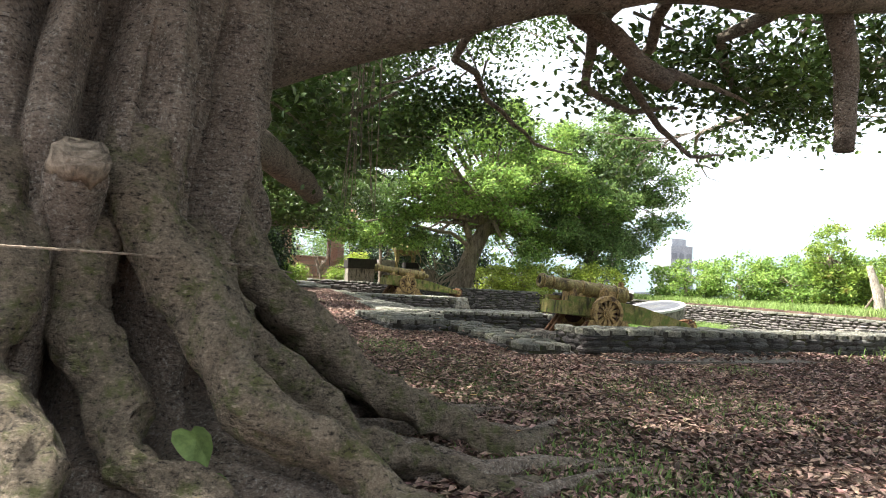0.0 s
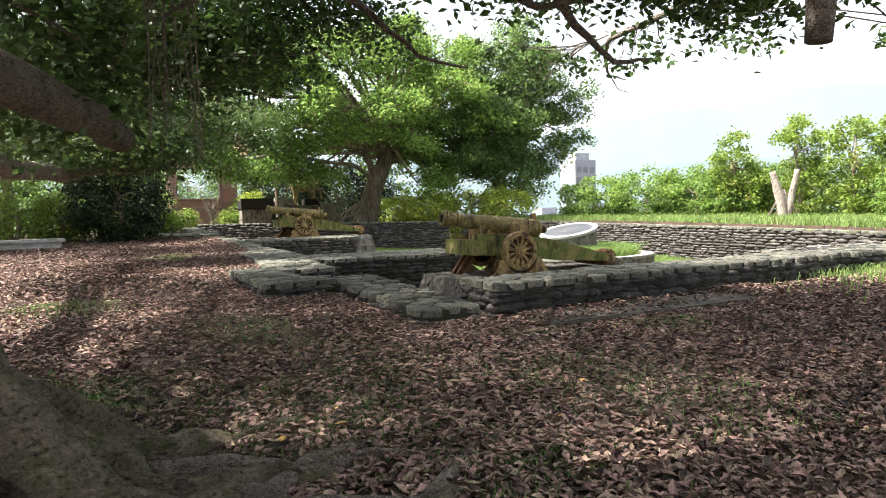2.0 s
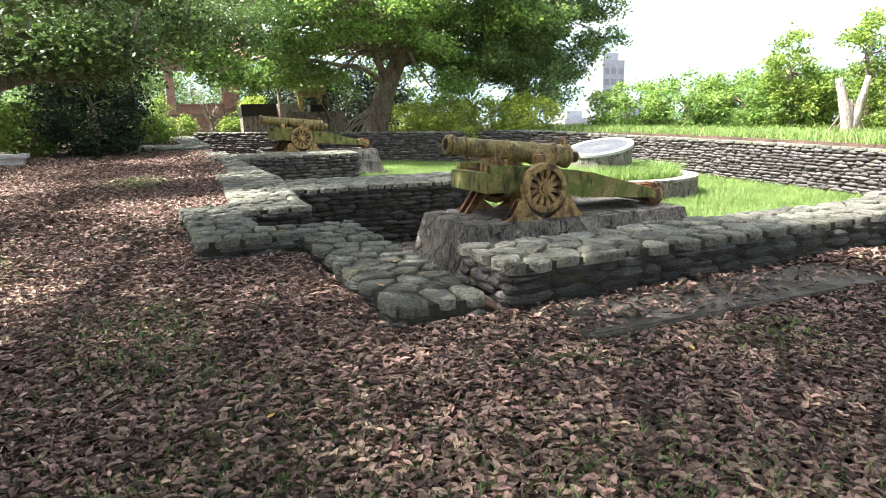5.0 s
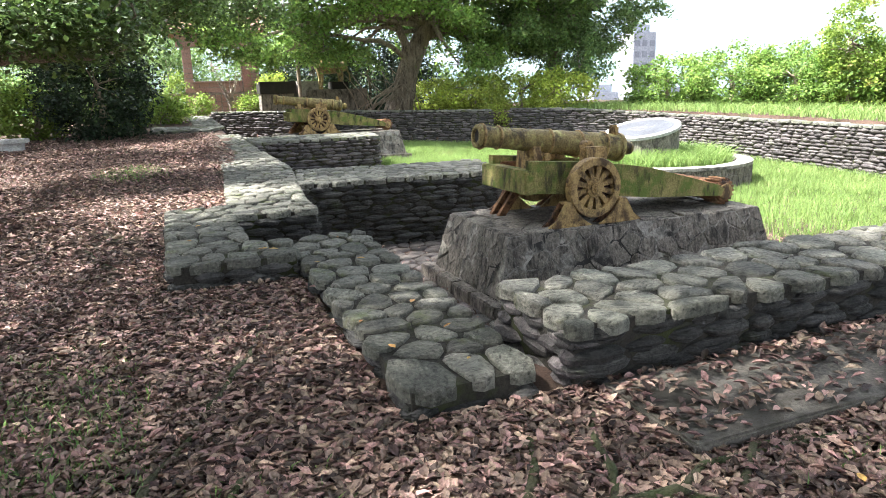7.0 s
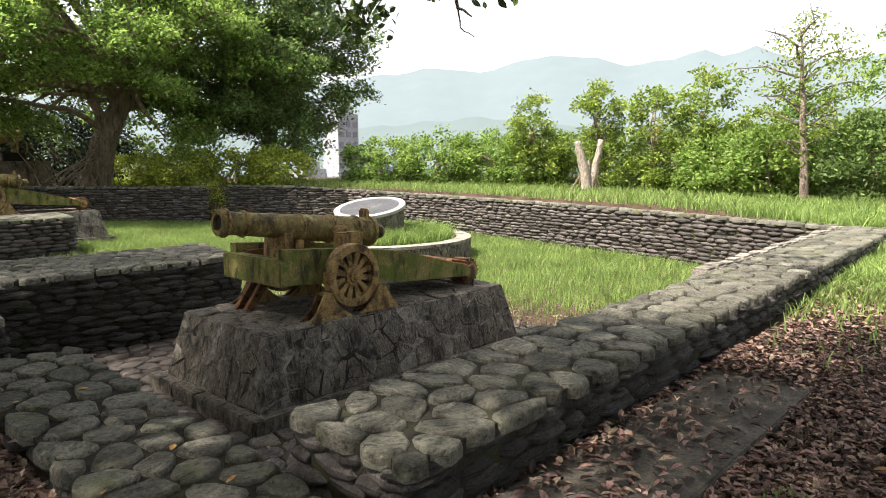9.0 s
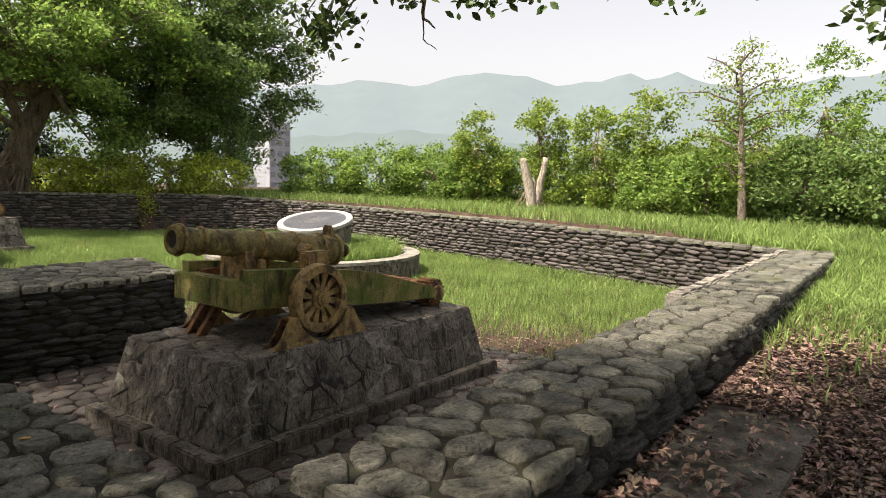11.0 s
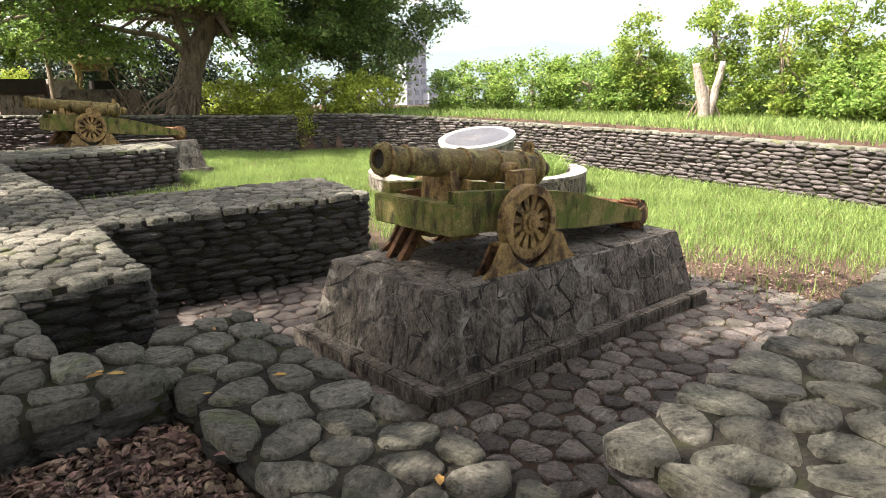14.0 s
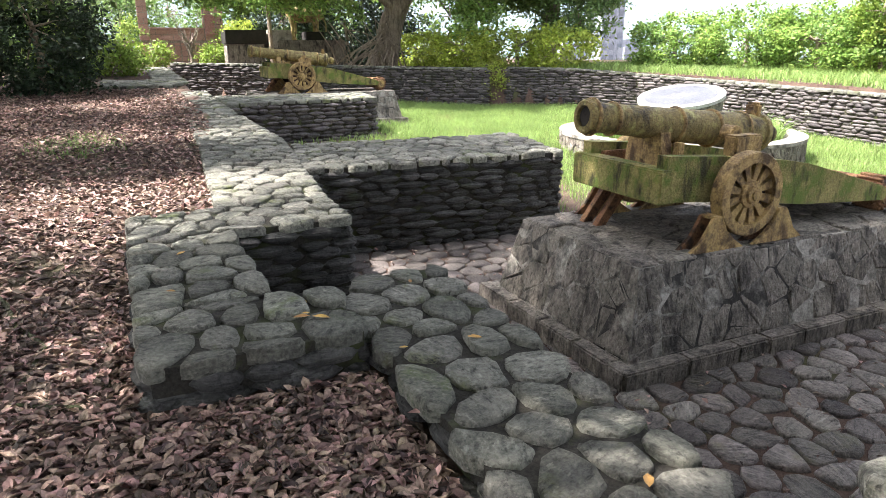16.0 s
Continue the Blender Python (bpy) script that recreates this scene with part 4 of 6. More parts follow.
# cement slab before the wall end
slab = part("slab", Shape().box((-0.95, -3.8, 0.6), (2.1, -3.1, 0.815), bevel=0.012), SLAB)
tagged(slab, "worn grey cement slab half covered in dry leaves", "slab")


# ---- trees ----
def limb(s, pts, r0, r1, n=8):
    pts = [Vector(p) for p in pts]
    out = []
    for a, b in zip(pts, pts[1:]):
        for k in range(3):
            p = a.lerp(b, k / 3)
            out.append(p + Vector(rng.normal(0, 0.03, 3)) * (b - a).length * (0.6 if k else 0))
    out.append(pts[-1])
    m = len(out) - 1
    s.tube(out, [r0 + (r1 - r0) * (i / m) for i in range(m + 1)], n)


def in_blob(c, r, n, hollow=0.55):
    d = rng.normal(size=(n, 3))
    d /= np.linalg.norm(d, axis=1)[:, None]
    return np.array(c) + d * np.array(r) * (hollow + (1 - hollow) * rng.uniform(0, 1, n) ** 0.6)[:, None]


def clustered(centres, per, spread_, droop=0.0):
    p = np.repeat(centres, per, axis=0)
    q = rng.normal(size=p.shape) * spread_ * np.array([1, 1, 0.6])
    p = p + q
    p[:, 2] -= droop * np.hypot(q[:, 0], q[:, 1])
    return p


def tree(name, base, trunk, r0, r1, blobs, clusters, per, spread_, leaf, mat, label, bark=None, limbs=12, category="tree", group="", n=10, flat=0.25):
    root = thing(name, base, label, category, group)
    s = Shape()
    limb(s, trunk, r0, r1, n)
    vol = np.array([b[1][0] * b[1][1] * b[1][2] for b in blobs]) ** 0.75
    cent = np.concatenate([in_blob(b[0], b[1], max(1, int(clusters * v / vol.sum()))) for b, v in zip(blobs, vol)])
    head = Vector(trunk[-1])
    for k in rng.choice(len(cent), min(limbs, len(cent)), replace=False):
        e = Vector(cent[k])
        start = Vector(trunk[-1]).lerp(Vector(trunk[-2]), rng.uniform(0, 0.5))
        mid = start.lerp(e, 0.5) + Vector((0, 0, 0.12 * (e - start).length)) * rng.uniform(-0.3, 1)
        limb(s, [start, mid, e], r1 * rng.uniform(0.35, 0.7), 0.012, 6)
    part("trunk", s, bark or BARK_FAR, root, smooth=True)
    v, f = leaf_arrays(clustered(cent, per, spread_, 0.25), leaf, flat, simple=True)
    many("crown", v, f, mat, root)
    return root


def bush(name, at, size, clusters, per, spread_, leaf, mat, label, group=""):
    x, y, z = at
    return tree(name, at, [(x, y, z - 0.1), (x + 0.1, y, z + size[2] * 0.35), (x, y + 0.1, z + size[2] * 0.6)], 0.09, 0.05,
                [((x, y, z + size[2] * 0.52), (size[0], size[1], size[2] * 0.52))], clusters, per, spread_, leaf, mat, label, limbs=8, category="shrub", group=group)


# the great banyan beside the path
GROUND_ROOTS = (([(-3.57, -0.12), (-3.25, -0.3), (-2.99, -0.54)], 0.022), ([(-3.74, 1.25), (-3.39, 0.35), (-3.57, -0.15)], 0.02), ([(-2.87, -2.57), (-2.6, -2.0), (-2.38, -1.36)], 0.026),
                ([(-1.5, -4.1), (-0.99, -3.88), (0.02, -3.9)], 0.024), ([(-3.25, -3.5), (-3.1, -3.1), (-2.85, -2.6)], 0.03), ([(-3.6, -5.3), (-2.9, -4.9), (-1.9, -4.9)], 0.028), ([(-4.6, -5.6), (-3.9, -5.2), (-3.0, -5.4)], 0.035),
                ([(-1.84, -3.88), (-1.63, -3.62), (-1.5, -3.31)], 0.03), ([(-1.49, -4.0), (-1.35, -3.75), (-1.25, -3.46), (-0.98, -3.12)], 0.028), ([(-1.6, -3.9), (-1.2, -3.98), (-1.08, -4.16), (-0.7, -4.3)], 0.035), ([(-2.9, -3.6), (-2.76, -3.23), (-2.62, -3.12)], 0.024), ([(-0.95, -4.05), (-0.68, -3.84), (-0.26, -3.89)], 0.026), ([(-4.4, -3.6), (-3.9, -3.3), (-3.5, -2.7)], 0.026))


def banyan():
    cx, cy = -6.65, -6.0
    zg = float(ground_height(np.array(cx), np.array(cy)))
    root = thing("banyan_tree", (cx, cy, zg), "huge old banyan with fluted grey-brown trunk and buttress roots", "tree")
    na, nz = 700, 130
    lobes = ((-150, .8, .30), (-134, .9, .24), (-118, .85, .26), (-103, 1.0, .22), (-90, .75, .26), (-77, 1.25, .23), (-66, 0.8, .2), (-55, 1.1, .26), (-42, 1.0, .22), (-33, 1.9, .27), (-20, 1.2, .22), (-9, 1.7, .24), (4, 1.2, .24), (18, 1.3, .26),
             (36, .9, .3), (58, .9, .34), (82, .8, .36), (108, .8, .36), (134, .8, .36), (160, .8, .36), (186, .8, .34), (206, .8, .3))
    th = np.linspace(0, 2 * np.pi, na, endpoint=False)
    v = []
    for i in range(nz):
        h = 4.8 * (i / (nz - 1)) ** 1.45 - 0.2
        hh = max(h, 0)
        core = 0.80 + 0.02 * hh + 0.10 * max(0, h - 2.3) ** 1.5
        r = np.full(na, core)
        for q, (a, reach, wide) in enumerate(lobes):
            ang = radians(a) + 0.07 * math.sin(h * 1.25 + q * 1.9) + 0.03 * math.sin(h * 3.1 + q)
            out = core + 0.40 + 0.07 * math.sin(q * 2.7 + h * 0.9) - 0.03 * hh + 0.34 * reach * math.exp(-hh / (0.34 + 0.05 * math.sin(q * 1.3)))
            w = wide * (0.60 + 0.12 * math.sin(q * 3.3 + h * 1.6) + 0.05 * hh)
            d = ((th - ang + np.pi) % (2 * np.pi) - np.pi) * out
            bump_ = out + 3.3 * w * (np.sqrt(np.clip(1 - (d / w) ** 2, 0, 1)) - 1)
            r = np.where(np.abs(d) < w, np.maximum(r, bump_), r)
        r = (np.roll(r, 1) + 2 * r + np.roll(r, -1)) / 4
        for j in range(na):
            x, y = cx + r[j] * math.cos(th[j]) + 0.06 * h, cy + r[j] * math.sin(th[j])
            e = 0.07 * noise.noise((x * 2.2, y * 2.2, h * 1.3)) + 0.065 * noise.noise((x * 7, y * 7, h * 3.5)) + 0.026 * noise.noise((x * 20, y * 20, h * 9))
            v.append((x + e * math.cos(th[j]), y + e * math.sin(th[j]), zg + h))
    k = np.arange(nz * na).reshape(nz, na)
    f = np.stack([k[:-1], np.roll(k[:-1], -1, 1), np.roll(k[1:], -1, 1), k[1:]], axis=-1).reshape(-1, 4)
    many("trunk", v, f, BARK, root, "fluted grey-brown trunk with deep folds", smooth=True)
    # buttress roots that leave the trunk and run out over the ground, hollow between
    for ang, r0, reach, bend, high in ((-138, .25, 2.5, .1, 1.1), (-117, .27, 2.3, .18, 1.35), (-99, .25, 2.35, .3, 1.0), (-84, .27, 2.9, .5, 1.5), (-68, .25, 2.7, .42, 1.15), (-54, .30, 3.6, .42, 1.6), (-38, .25, 3.4, .3, 1.2), (-24, .27, 3.7, .34, 1.45), (-8, .24, 3.2, .25, 1.1), (10, .25, 3.0, .1, 1.2)):
        pts, rad = [], []
        for q in range(46):
            u = q / 45
            d = 1.08 + (reach - 1.08) * u ** 1.15
            t = radians(ang) + bend * u * u + 0.035 * math.sin(u * 22 + ang)
            x, y = cx + d * math.cos(t), cy + d * math.sin(t)
            g = float(ground_height(np.array(x), np.array(y)))
            pts.append((x, y, g + high * (1 - u) ** 2.3 + 0.05 * (1 - u) - 0.04 * u))
            rad.append(0.66 * r0 * (1.0 - 0.74 * u ** 0.8) * (1 + 0.09 * math.sin(u * 24 + ang) + 0.06 * math.sin(u * 51 + ang * 2)))
        s = Shape()
        s.tube(pts, rad, 30)
        s.v = [tuple(Vector(p) + Vector((noise.noise((p[0] * 6, p[1] * 6, p[2] * 6)), noise.noise((p[1] * 6, p[2] * 6, p[0] * 6)), noise.noise((p[2] * 9, p[0] * 9, p[1] * 9)))) * 0.05 + Vector((noise.noise((p[0] * 19, p[1] * 19, p[2] * 19)), noise.noise((p[1] * 21, p[2] * 21, p[0] * 21)), noise.noise((p[2] * 23, p[0] * 23, p[1] * 23)))) * 0.028) for p in s.v]
        part("buttress_root", s, ROOT_BARK, root, "thick mossy buttress root", smooth=True)
    # boughs
    limbs = (([(-6.3, -5.9, 2.9), (-5.2, -6.0, 3.35), (-3.9, -6.2, 3.8), (-2.6, -6.4, 4.1), (-1.0, -6.5, 4.2), (2.2, -6.0, 4.8)], 0.46, 0.17),
             ([(-6.0, -5.5, 2.7), (-5.3, -4.1, 2.82), (-4.75, -2.9, 2.72), (-4.55, -2.5, 2.62)], 0.2, 0.12),
             ([(-6.3, -4.9, 2.9), (-6.5, -2.0, 2.95), (-6.2, 2.0, 2.85), (-5.5, 5.6, 2.82), (-4.8, 6.1, 3.0), (-3.9, 6.8, 3.02), (-3.1, 7.2, 3.25)], 0.24, 0.03),
             ([(-6.6, -6.4, 3.6), (-5.4, -8.6, 4.6), (-3.6, -10.8, 5.2)], 0.4, 0.12),
             ([(-6.8, -6.0, 3.8), (-7.2, -3.0, 5.2), (-6.4, 2.0, 6.0)], 0.4, 0.1),
             ([(-6.9, -6.2, 3.8), (-10, -7, 5.4), (-13, -7, 6)], 0.4, 0.1),
             ([(-0.75, -6.35, 4.15), (-0.45, -6.2, 3.6), (-0.42, -6.15, 2.95)], 0.12, 0.085),
             ([(-3.8, -5.9, 3.85), (-3.5, -4.4, 3.85), (-2.5, -3.3, 3.72), (-1.9, -3.0, 3.45), (-1.25, -2.8, 3.42)], 0.05, 0.012),
             ([(-2.6, -6.3, 4.1), (-2.3, -5.0, 4.1), (-1.9, -4.2, 3.85), (-1.1, -3.9, 3.75), (-0.3, -3.7, 3.95)], 0.075, 0.02),
             ([(-3.2, -6.1, 4.2), (-2.93, -5.8, 3.9), (-1.87, -5.6, 3.52)], 0.13, 0.085),
             ([(-2.2, -6.2, 4.2), (-1.85, -4.9, 3.75), (-1.1, -4.45, 3.44), (-0.58, -4.33, 3.2), (0.0, -4.2, 3.3)], 0.06, 0.012),
             ([(-1.87, -5.6, 3.6), (-1.0, -5.1, 3.75), (-0.3, -4.9, 3.7)], 0.05, 0.012),
             ([(-1.0, -6.4, 4.2), (-0.8, -5.0, 4.3), (0.3, -4.0, 4.2), (1.4, -3.4, 4.5)], 0.08, 0.02))
    for pts, a, b in limbs:
        s = Shape()
        limb(s, pts, a, b, 12)
        part("bough", s, BARK, root, smooth=True)
    # broken stub with a pale scar, hanging air roots, a wire
    stub = part("branch_stub", Shape().tube([(-6.36, -6.85, 1.25), (-6.31, -7.0, 1.55), (-6.26, -7.14, 1.82), (-6.22, -7.27, 2.0), (-6.2, -7.33, 2.07)], [0.09, 0.125, 0.12, 0.135, 0.09], 14), BARK, root, "rough stump of a cut branch", smooth=True)
    s = Shape()
    s.tube([(-6.21, -7.30, 2.03), (-6.195, -7.352, 2.082), (-6.2, -7.345, 2.076), (-6.208, -7.315, 2.045)], [0.128, 0.112, 0.085, 0.02], 16)
    s.v = [tuple(Vector(q) + Vector(rng.normal(0, 0.009, 3))) for q in s.v]
    part("scar", s, BARK_FAR, stub, "ragged pale rim of dry wood", smooth=True)
    for q in range(16):
        x, y = -4.25 + rng.normal(0, 0.16), -3.2 + rng.normal(0, 0.25)
        z0, z1 = 4.4, rng.uniform(2.3, 3.2)
        part("air_root", Shape().tube([(x, y, z0), (x + rng.normal(0, .03), y, (z0 + z1) / 2), (x + rng.normal(0, .04), y + rng.normal(0, .04), z1)], [0.012, 0.009, 0.004], 5), BARK, root)
    # roots running over the ground
    for ang, reach, r, bend in ((-66, 2.6, 0.09, .3), (-52, 3.2, 0.11, .25), (-42, 3.4, 0.12, -.2), (-28, 3.7, 0.12, .2), (-18, 3.2, 0.1, -.25), (-4, 3.4, 0.09, .2), (-85, 2.3, 0.09, .2), (-34, 4.2, 0.07, .35), (-12, 4.4, 0.06, .3), (8, 3.8, .07, -.2)):
        pts = []
        for q in range(9):
            d = 1.1 + (reach - 1.1) * q / 8
            t = radians(ang) + bend * (q / 8) ** 2 + 0.05 * math.sin(q * 2.2)
            x, y = cx + d * math.cos(t), cy + d * math.sin(t)
            pts.append((x, y, float(ground_height(np.array(x), np.array(y))) + 0.16 * math.exp(-(d - 1.1) * 1.2) + r * (0.5 - 0.9 * q / 8)))
        part("root", Shape().tube(pts, [r * (1.5 - 1.1 * q / 8) for q in range(9)], 10), BARK, root, smooth=True)
    for pts, r in GROUND_ROOTS:
        fine = []
        for (xa, ya), (xb, yb) in zip(pts, pts[1:]):
            for k in range(5):
                u = k / 5
                w = 0.035 * math.sin(len(fine) * 1.3 + xa * 9)
                fine.append((xa + (xb - xa) * u + w * (yb - ya), ya + (yb - ya) * u - w * (xb - xa) + w * 0.5))
        m = len(fine)
        s = Shape()
        s.tube([(x, y, float(ground_height(np.array(x), np.array(y))) + 0.014 + r * (0.8 * math.sin(3.1 * k / m) * (0.7 + 0.3 * math.sin(k * 1.7)) - 0.3)) for k, (x, y) in enumerate(fine)], [r * (1 - 0.55 * k / m) for k in range(m)], 8)
        part("root", s, ROOT_MOSS, root, "mossy surface root", smooth=True)
    # Blobs above z 6 are added out of view to shade walls and litter.
    cent = np.concatenate([in_blob((0.3, -4.0, 4.35), (2.6, 1.7, 0.4), 36, 0.1), in_blob((-6.9, -0.4, 7.3), (1.9, 1.7, 0.6), 6, 0.1), in_blob((-3.9, 0.4, 4.35), (1.7, 1.4, 0.7), 52, 0.1), in_blob((-1.9, 0.6, 4.9), (1.4, 1.0, 0.5), 20, 0.1), in_blob((-6.6, 3.0, 4.9), (2.2, 2.0, 0.8), 10, 0.1), in_blob((2.0, -5.6, 5.2), (2.0, 1.8, 0.4), 26, 0.2), in_blob((-5.6, 10.0, 5.3), (3.4, 2.4, 1.5), 80, 0.2), in_blob((-5.6, 1.5, 4.3), (1.6, 2.0, 0.9), 16, 0.2), in_blob((-3.4, 6.6, 7.3), (2.4, 1.7, 0.7), 85, 0.1), in_blob((3, -8.6, 6.6), (4, 3, 1.0), 90, 0.1), in_blob((-6, -8, 7.2), (7, 6, 1.6), 120, 0.3),
                           in_blob((-3.6, -0.6, 6.8), (3.4, 3.6, 1.0), 50, 0.2), in_blob((-2.8, 1.7, 7.3), (4.0, 3.2, 0.8), 165, 0.1), in_blob((-6.4, -2.6, 7.3), (3.4, 3.6, 0.8), 62, 0.1), in_blob((-1.8, -3.0, 6.9), (2.4, 1.6, 0.5), 62, 0.1), in_blob((-4.7, 6.3, 3.6), (1.9, 1.4, 0.5), 60, 0.1), in_blob((-2.6, 12.0, 4.9), (1.9, 1.6, 0.8), 50, 0.2), in_blob((-0.9, 14.8, 5.2), (2.0, 1.4, 0.8), 48, 0.2), in_blob((-6.3, 4.0, 3.7), (1.3, 2.6, 0.6), 18, 0.1), in_blob((-1, -6.5, 6.2), (5, 4, 1.0), 120, .3), in_blob((-5.2, -2.2, 3.6), (1.4, 2.5, 0.8), 30, .2), in_blob((-10, -4, 6.8), (4.5, 6, 1.6), 26, 0.2)])
    v, f = leaf_arrays(clustered(cent, 190, 0.34, 0.25), 0.105, 0.35, slim=0.3, simple=True)
    many("crown", v, f, LEAF_NEAR, root, "glossy dark green leaves, with unseen clumps added for shade")
    # outer sprays that hang over the yard
    tips = np.array([(2.3, 1.35, 3.98), (2.45, 1.45, 4.1), (2.1, 1.4, 4.15), (2.4, 1.1, 4.2), (1.8, 1.8, 4.9), (2.0, 1.5, 4.7), (2.2, 1.2, 4.35), (2.3, 1.0, 4.55), (2.7, 0.7, 4.6), (2.9, 0.5, 4.45), (3.1, 0.2, 4.6), (3.4, 0.0, 4.45), (3.4, -0.2, 4.75), (3.7, -0.4, 4.5),
                     (4.2, -1.5, 4.6), (4.4, -1.9, 4.45), (4.9, -3.6, 4.2), (5.1, -3.8, 4.0)])
    v, f = leaf_arrays(clustered(tips, 44, 0.13, 0.4), 0.12, 0.2)
    tagged(many("leaf_spray", v, f, LEAF_NEAR, root), kind="stuff")
    s = Shape()
    limb(s, [(2.2, -6.0, 4.8), (2.9, -4.0, 5.0), (3.2, -2.0, 4.98), (3.1, 0.0, 4.8), (4.0, 1.2, 4.8), (4.6, 1.76, 4.62), (5.3, 2.1, 4.66)], 0.08, 0.01, 8)
    limb(s, [(4.6, 1.76, 4.62), (5.2, 2.25, 4.5), (5.62, 2.32, 4.42)], 0.014, 0.006, 6)
    limb(s, [(3.2, -2.0, 4.98), (3.8, -1.7, 4.7), (4.4, -1.9, 4.45)], 0.02, 0.006, 6)
    limb(s, [(2.9, -4.0, 5.0), (4.0, -3.6, 4.6), (5.1, -3.8, 4.0)], 0.025, 0.006, 6)
    for q in tips:
        limb(s, [(3.15, max(-2, q[1] - 0.6), 4.9), (q[0] + 0.1, q[1] - 0.1, q[2] + 0.15), tuple(q + np.array([0.05, 0.1, -0.12]))], 0.014, 0.004, 5)
    part("bough", s, BARK, root, smooth=True)
    twigs = Shape()
    for c in cent[::2]:
        e = Vector(c)
        a = e + Vector((rng.normal(0, 0.6), rng.normal(0, 0.6), rng.uniform(0.2, 0.7)))
        twigs.tube([a, a.lerp(e, 0.5) + Vector((0.1, 0.05, 0)), e, e + Vector((rng.normal(0, 0.3), rng.normal(0, .3), -0.2))], [0.022, 0.016, 0.01, 0.004], 5)
    tagged(part("twig", twigs, BARK, root), kind="stuff")
    return root


banyan()
wire = part("wire", Shape().tube([(-8.4, -7.7, 1.66), (-6.9, -7.62, 1.66), (-6.0, -7.45, 1.655), (-5.35, -6.7, 1.645), (-5.1, -5.7, 1.63)], [0.006] * 5, 5), BARK_FAR)
tagged(wire, "thin pale wire strung round the banyan trunk", "wire")


def heart_leaf(root, at, size, turn, tip):
    """One big heart-shaped leaf with a bent blade on a stalk."""
    outline = [(0, 0.12), (0.16, 0.26), (0.36, 0.22), (0.46, 0.0), (0.40, -0.3), (0.2, -0.62), (0, -0.9), (-0.2, -0.62), (-0.40, -0.3), (-0.46, 0.0), (-0.36, 0.22), (-0.16, 0.26)]
    m = Matrix.Translation(at) @ Matrix.Rotation(radians(turn), 4, "Z") @ Matrix.Rotation(radians(tip), 4, "X")
    v = [m @ Vector((x * size, y * size, -0.35 * size * (x * x + y * y))) for x, y in outline] + [m @ Vector((0, -0.15 * size, 0.05 * size))]
    s = Shape().add(v, [(i, (i + 1) % 12, 12) for i in range(12)])
    part("blade", s, LEAF_CAMPHOR, root, "fresh green heart-shaped blade")
    p = m @ Vector((0, 0, 0))
    g = PLACE[root]
    part("stalk", Shape().tube([g, (g + p) / 2 + Vector((0.03, 0, 0.05)), p], [0.012, 0.01, 0.006], 6), LEAF_BRIGHT, root)


def taro(at, leaves):
    root = thing("taro_plant", at, "small plant with big heart-shaped green leaves between the roots", "plant", "leafy plants")
    for dx, dy, dz, size, turn, tip in leaves:
        heart_leaf(root, (at[0] + dx, at[1] + dy, at[2] + dz), size, turn, tip)


taro((-5.62, -7.55, 0.48), ((-0.04, 0.03, 0.42, 0.20, 32, 42), (0.06, -0.03, 0.25, 0.14, 40, 35), (-0.22, -0.05, 0.16, 0.12, -20, 45)))
taro((-4.95, -7.0, 0.5), ((0.0, 0.0, 0.16, 0.13, 20, 50), (0.08, 0.03, 0.14, 0.11, 70, 50)))
taro((-4.55, -6.4, 0.55), ((0.0, 0.0, 0.14, 0.12, 0, 50), (0.07, 0.05, 0.12, 0.1, 90, 50)))

def clumped_tree(name, base, trunk, r0, r1, dome, lowest, clumps, size, clusters, per, spread_, leaf, mat, label, bark=None):
    """A tree whose crown is made of separate flattened clumps on limbs, spread through a dome and open between."""
    root = thing(name, base, label, "tree")
    s = Shape()
    limb(s, trunk, r0, r1, 12)
    (mx, my, mz), (rx, ry, rz) = dome
    places = []
    tries = 0
    while len(places) < clumps and tries < 6000:
        tries += 1
        d = rng.normal(size=3)
        d /= np.linalg.norm(d)
        p = np.array([mx, my, mz]) + d * np.array([rx, ry, rz]) * rng.uniform(0.5, 1.0)
        if p[2] < lowest(p[0]) or any(np.linalg.norm((p - q) * np.array([1, 1, 1.5])) < size * 1.15 for q in places):
            continue
        places.append(p)
    cent = []
    for q, p in enumerate(places):
        r = size * rng.uniform(0.65, 1.2)
        own = in_blob(p, (r * 1.15, r * 1.15, r * 0.55), clusters, 0.35)
        own[:, 2] -= 0.22 * np.hypot(own[:, 0] - p[0], own[:, 1] - p[1]) ** 1.3
        cent.append(own)
        a = Vector(trunk[-1]).lerp(Vector(trunk[-2]), rng.uniform(0, 0.8))
        e = Vector(p) - Vector((0, 0, r * 0.3))
        mid = a.lerp(e, 0.55) + Vector((rng.normal(0, 0.3), rng.normal(0, 0.3), 0.1 * (e - a).length))
        limb(s, [a, mid, e], r1 * rng.uniform(0.25, 0.55), 0.02, 6)
        for c in own[::5]:
            limb(s, [e, e.lerp(Vector(c), 0.6) + Vector((0, 0, 0.08)), Vector(c)], 0.022, 0.006, 4)
    part("trunk", s, bark or BARK_FAR, root, smooth=True)
    v, f = leaf_arrays(clustered(np.concatenate(cent), per, spread_, 0.35), leaf, 0.3, simple=True)
    many("crown", v, f, mat, root)
    return root


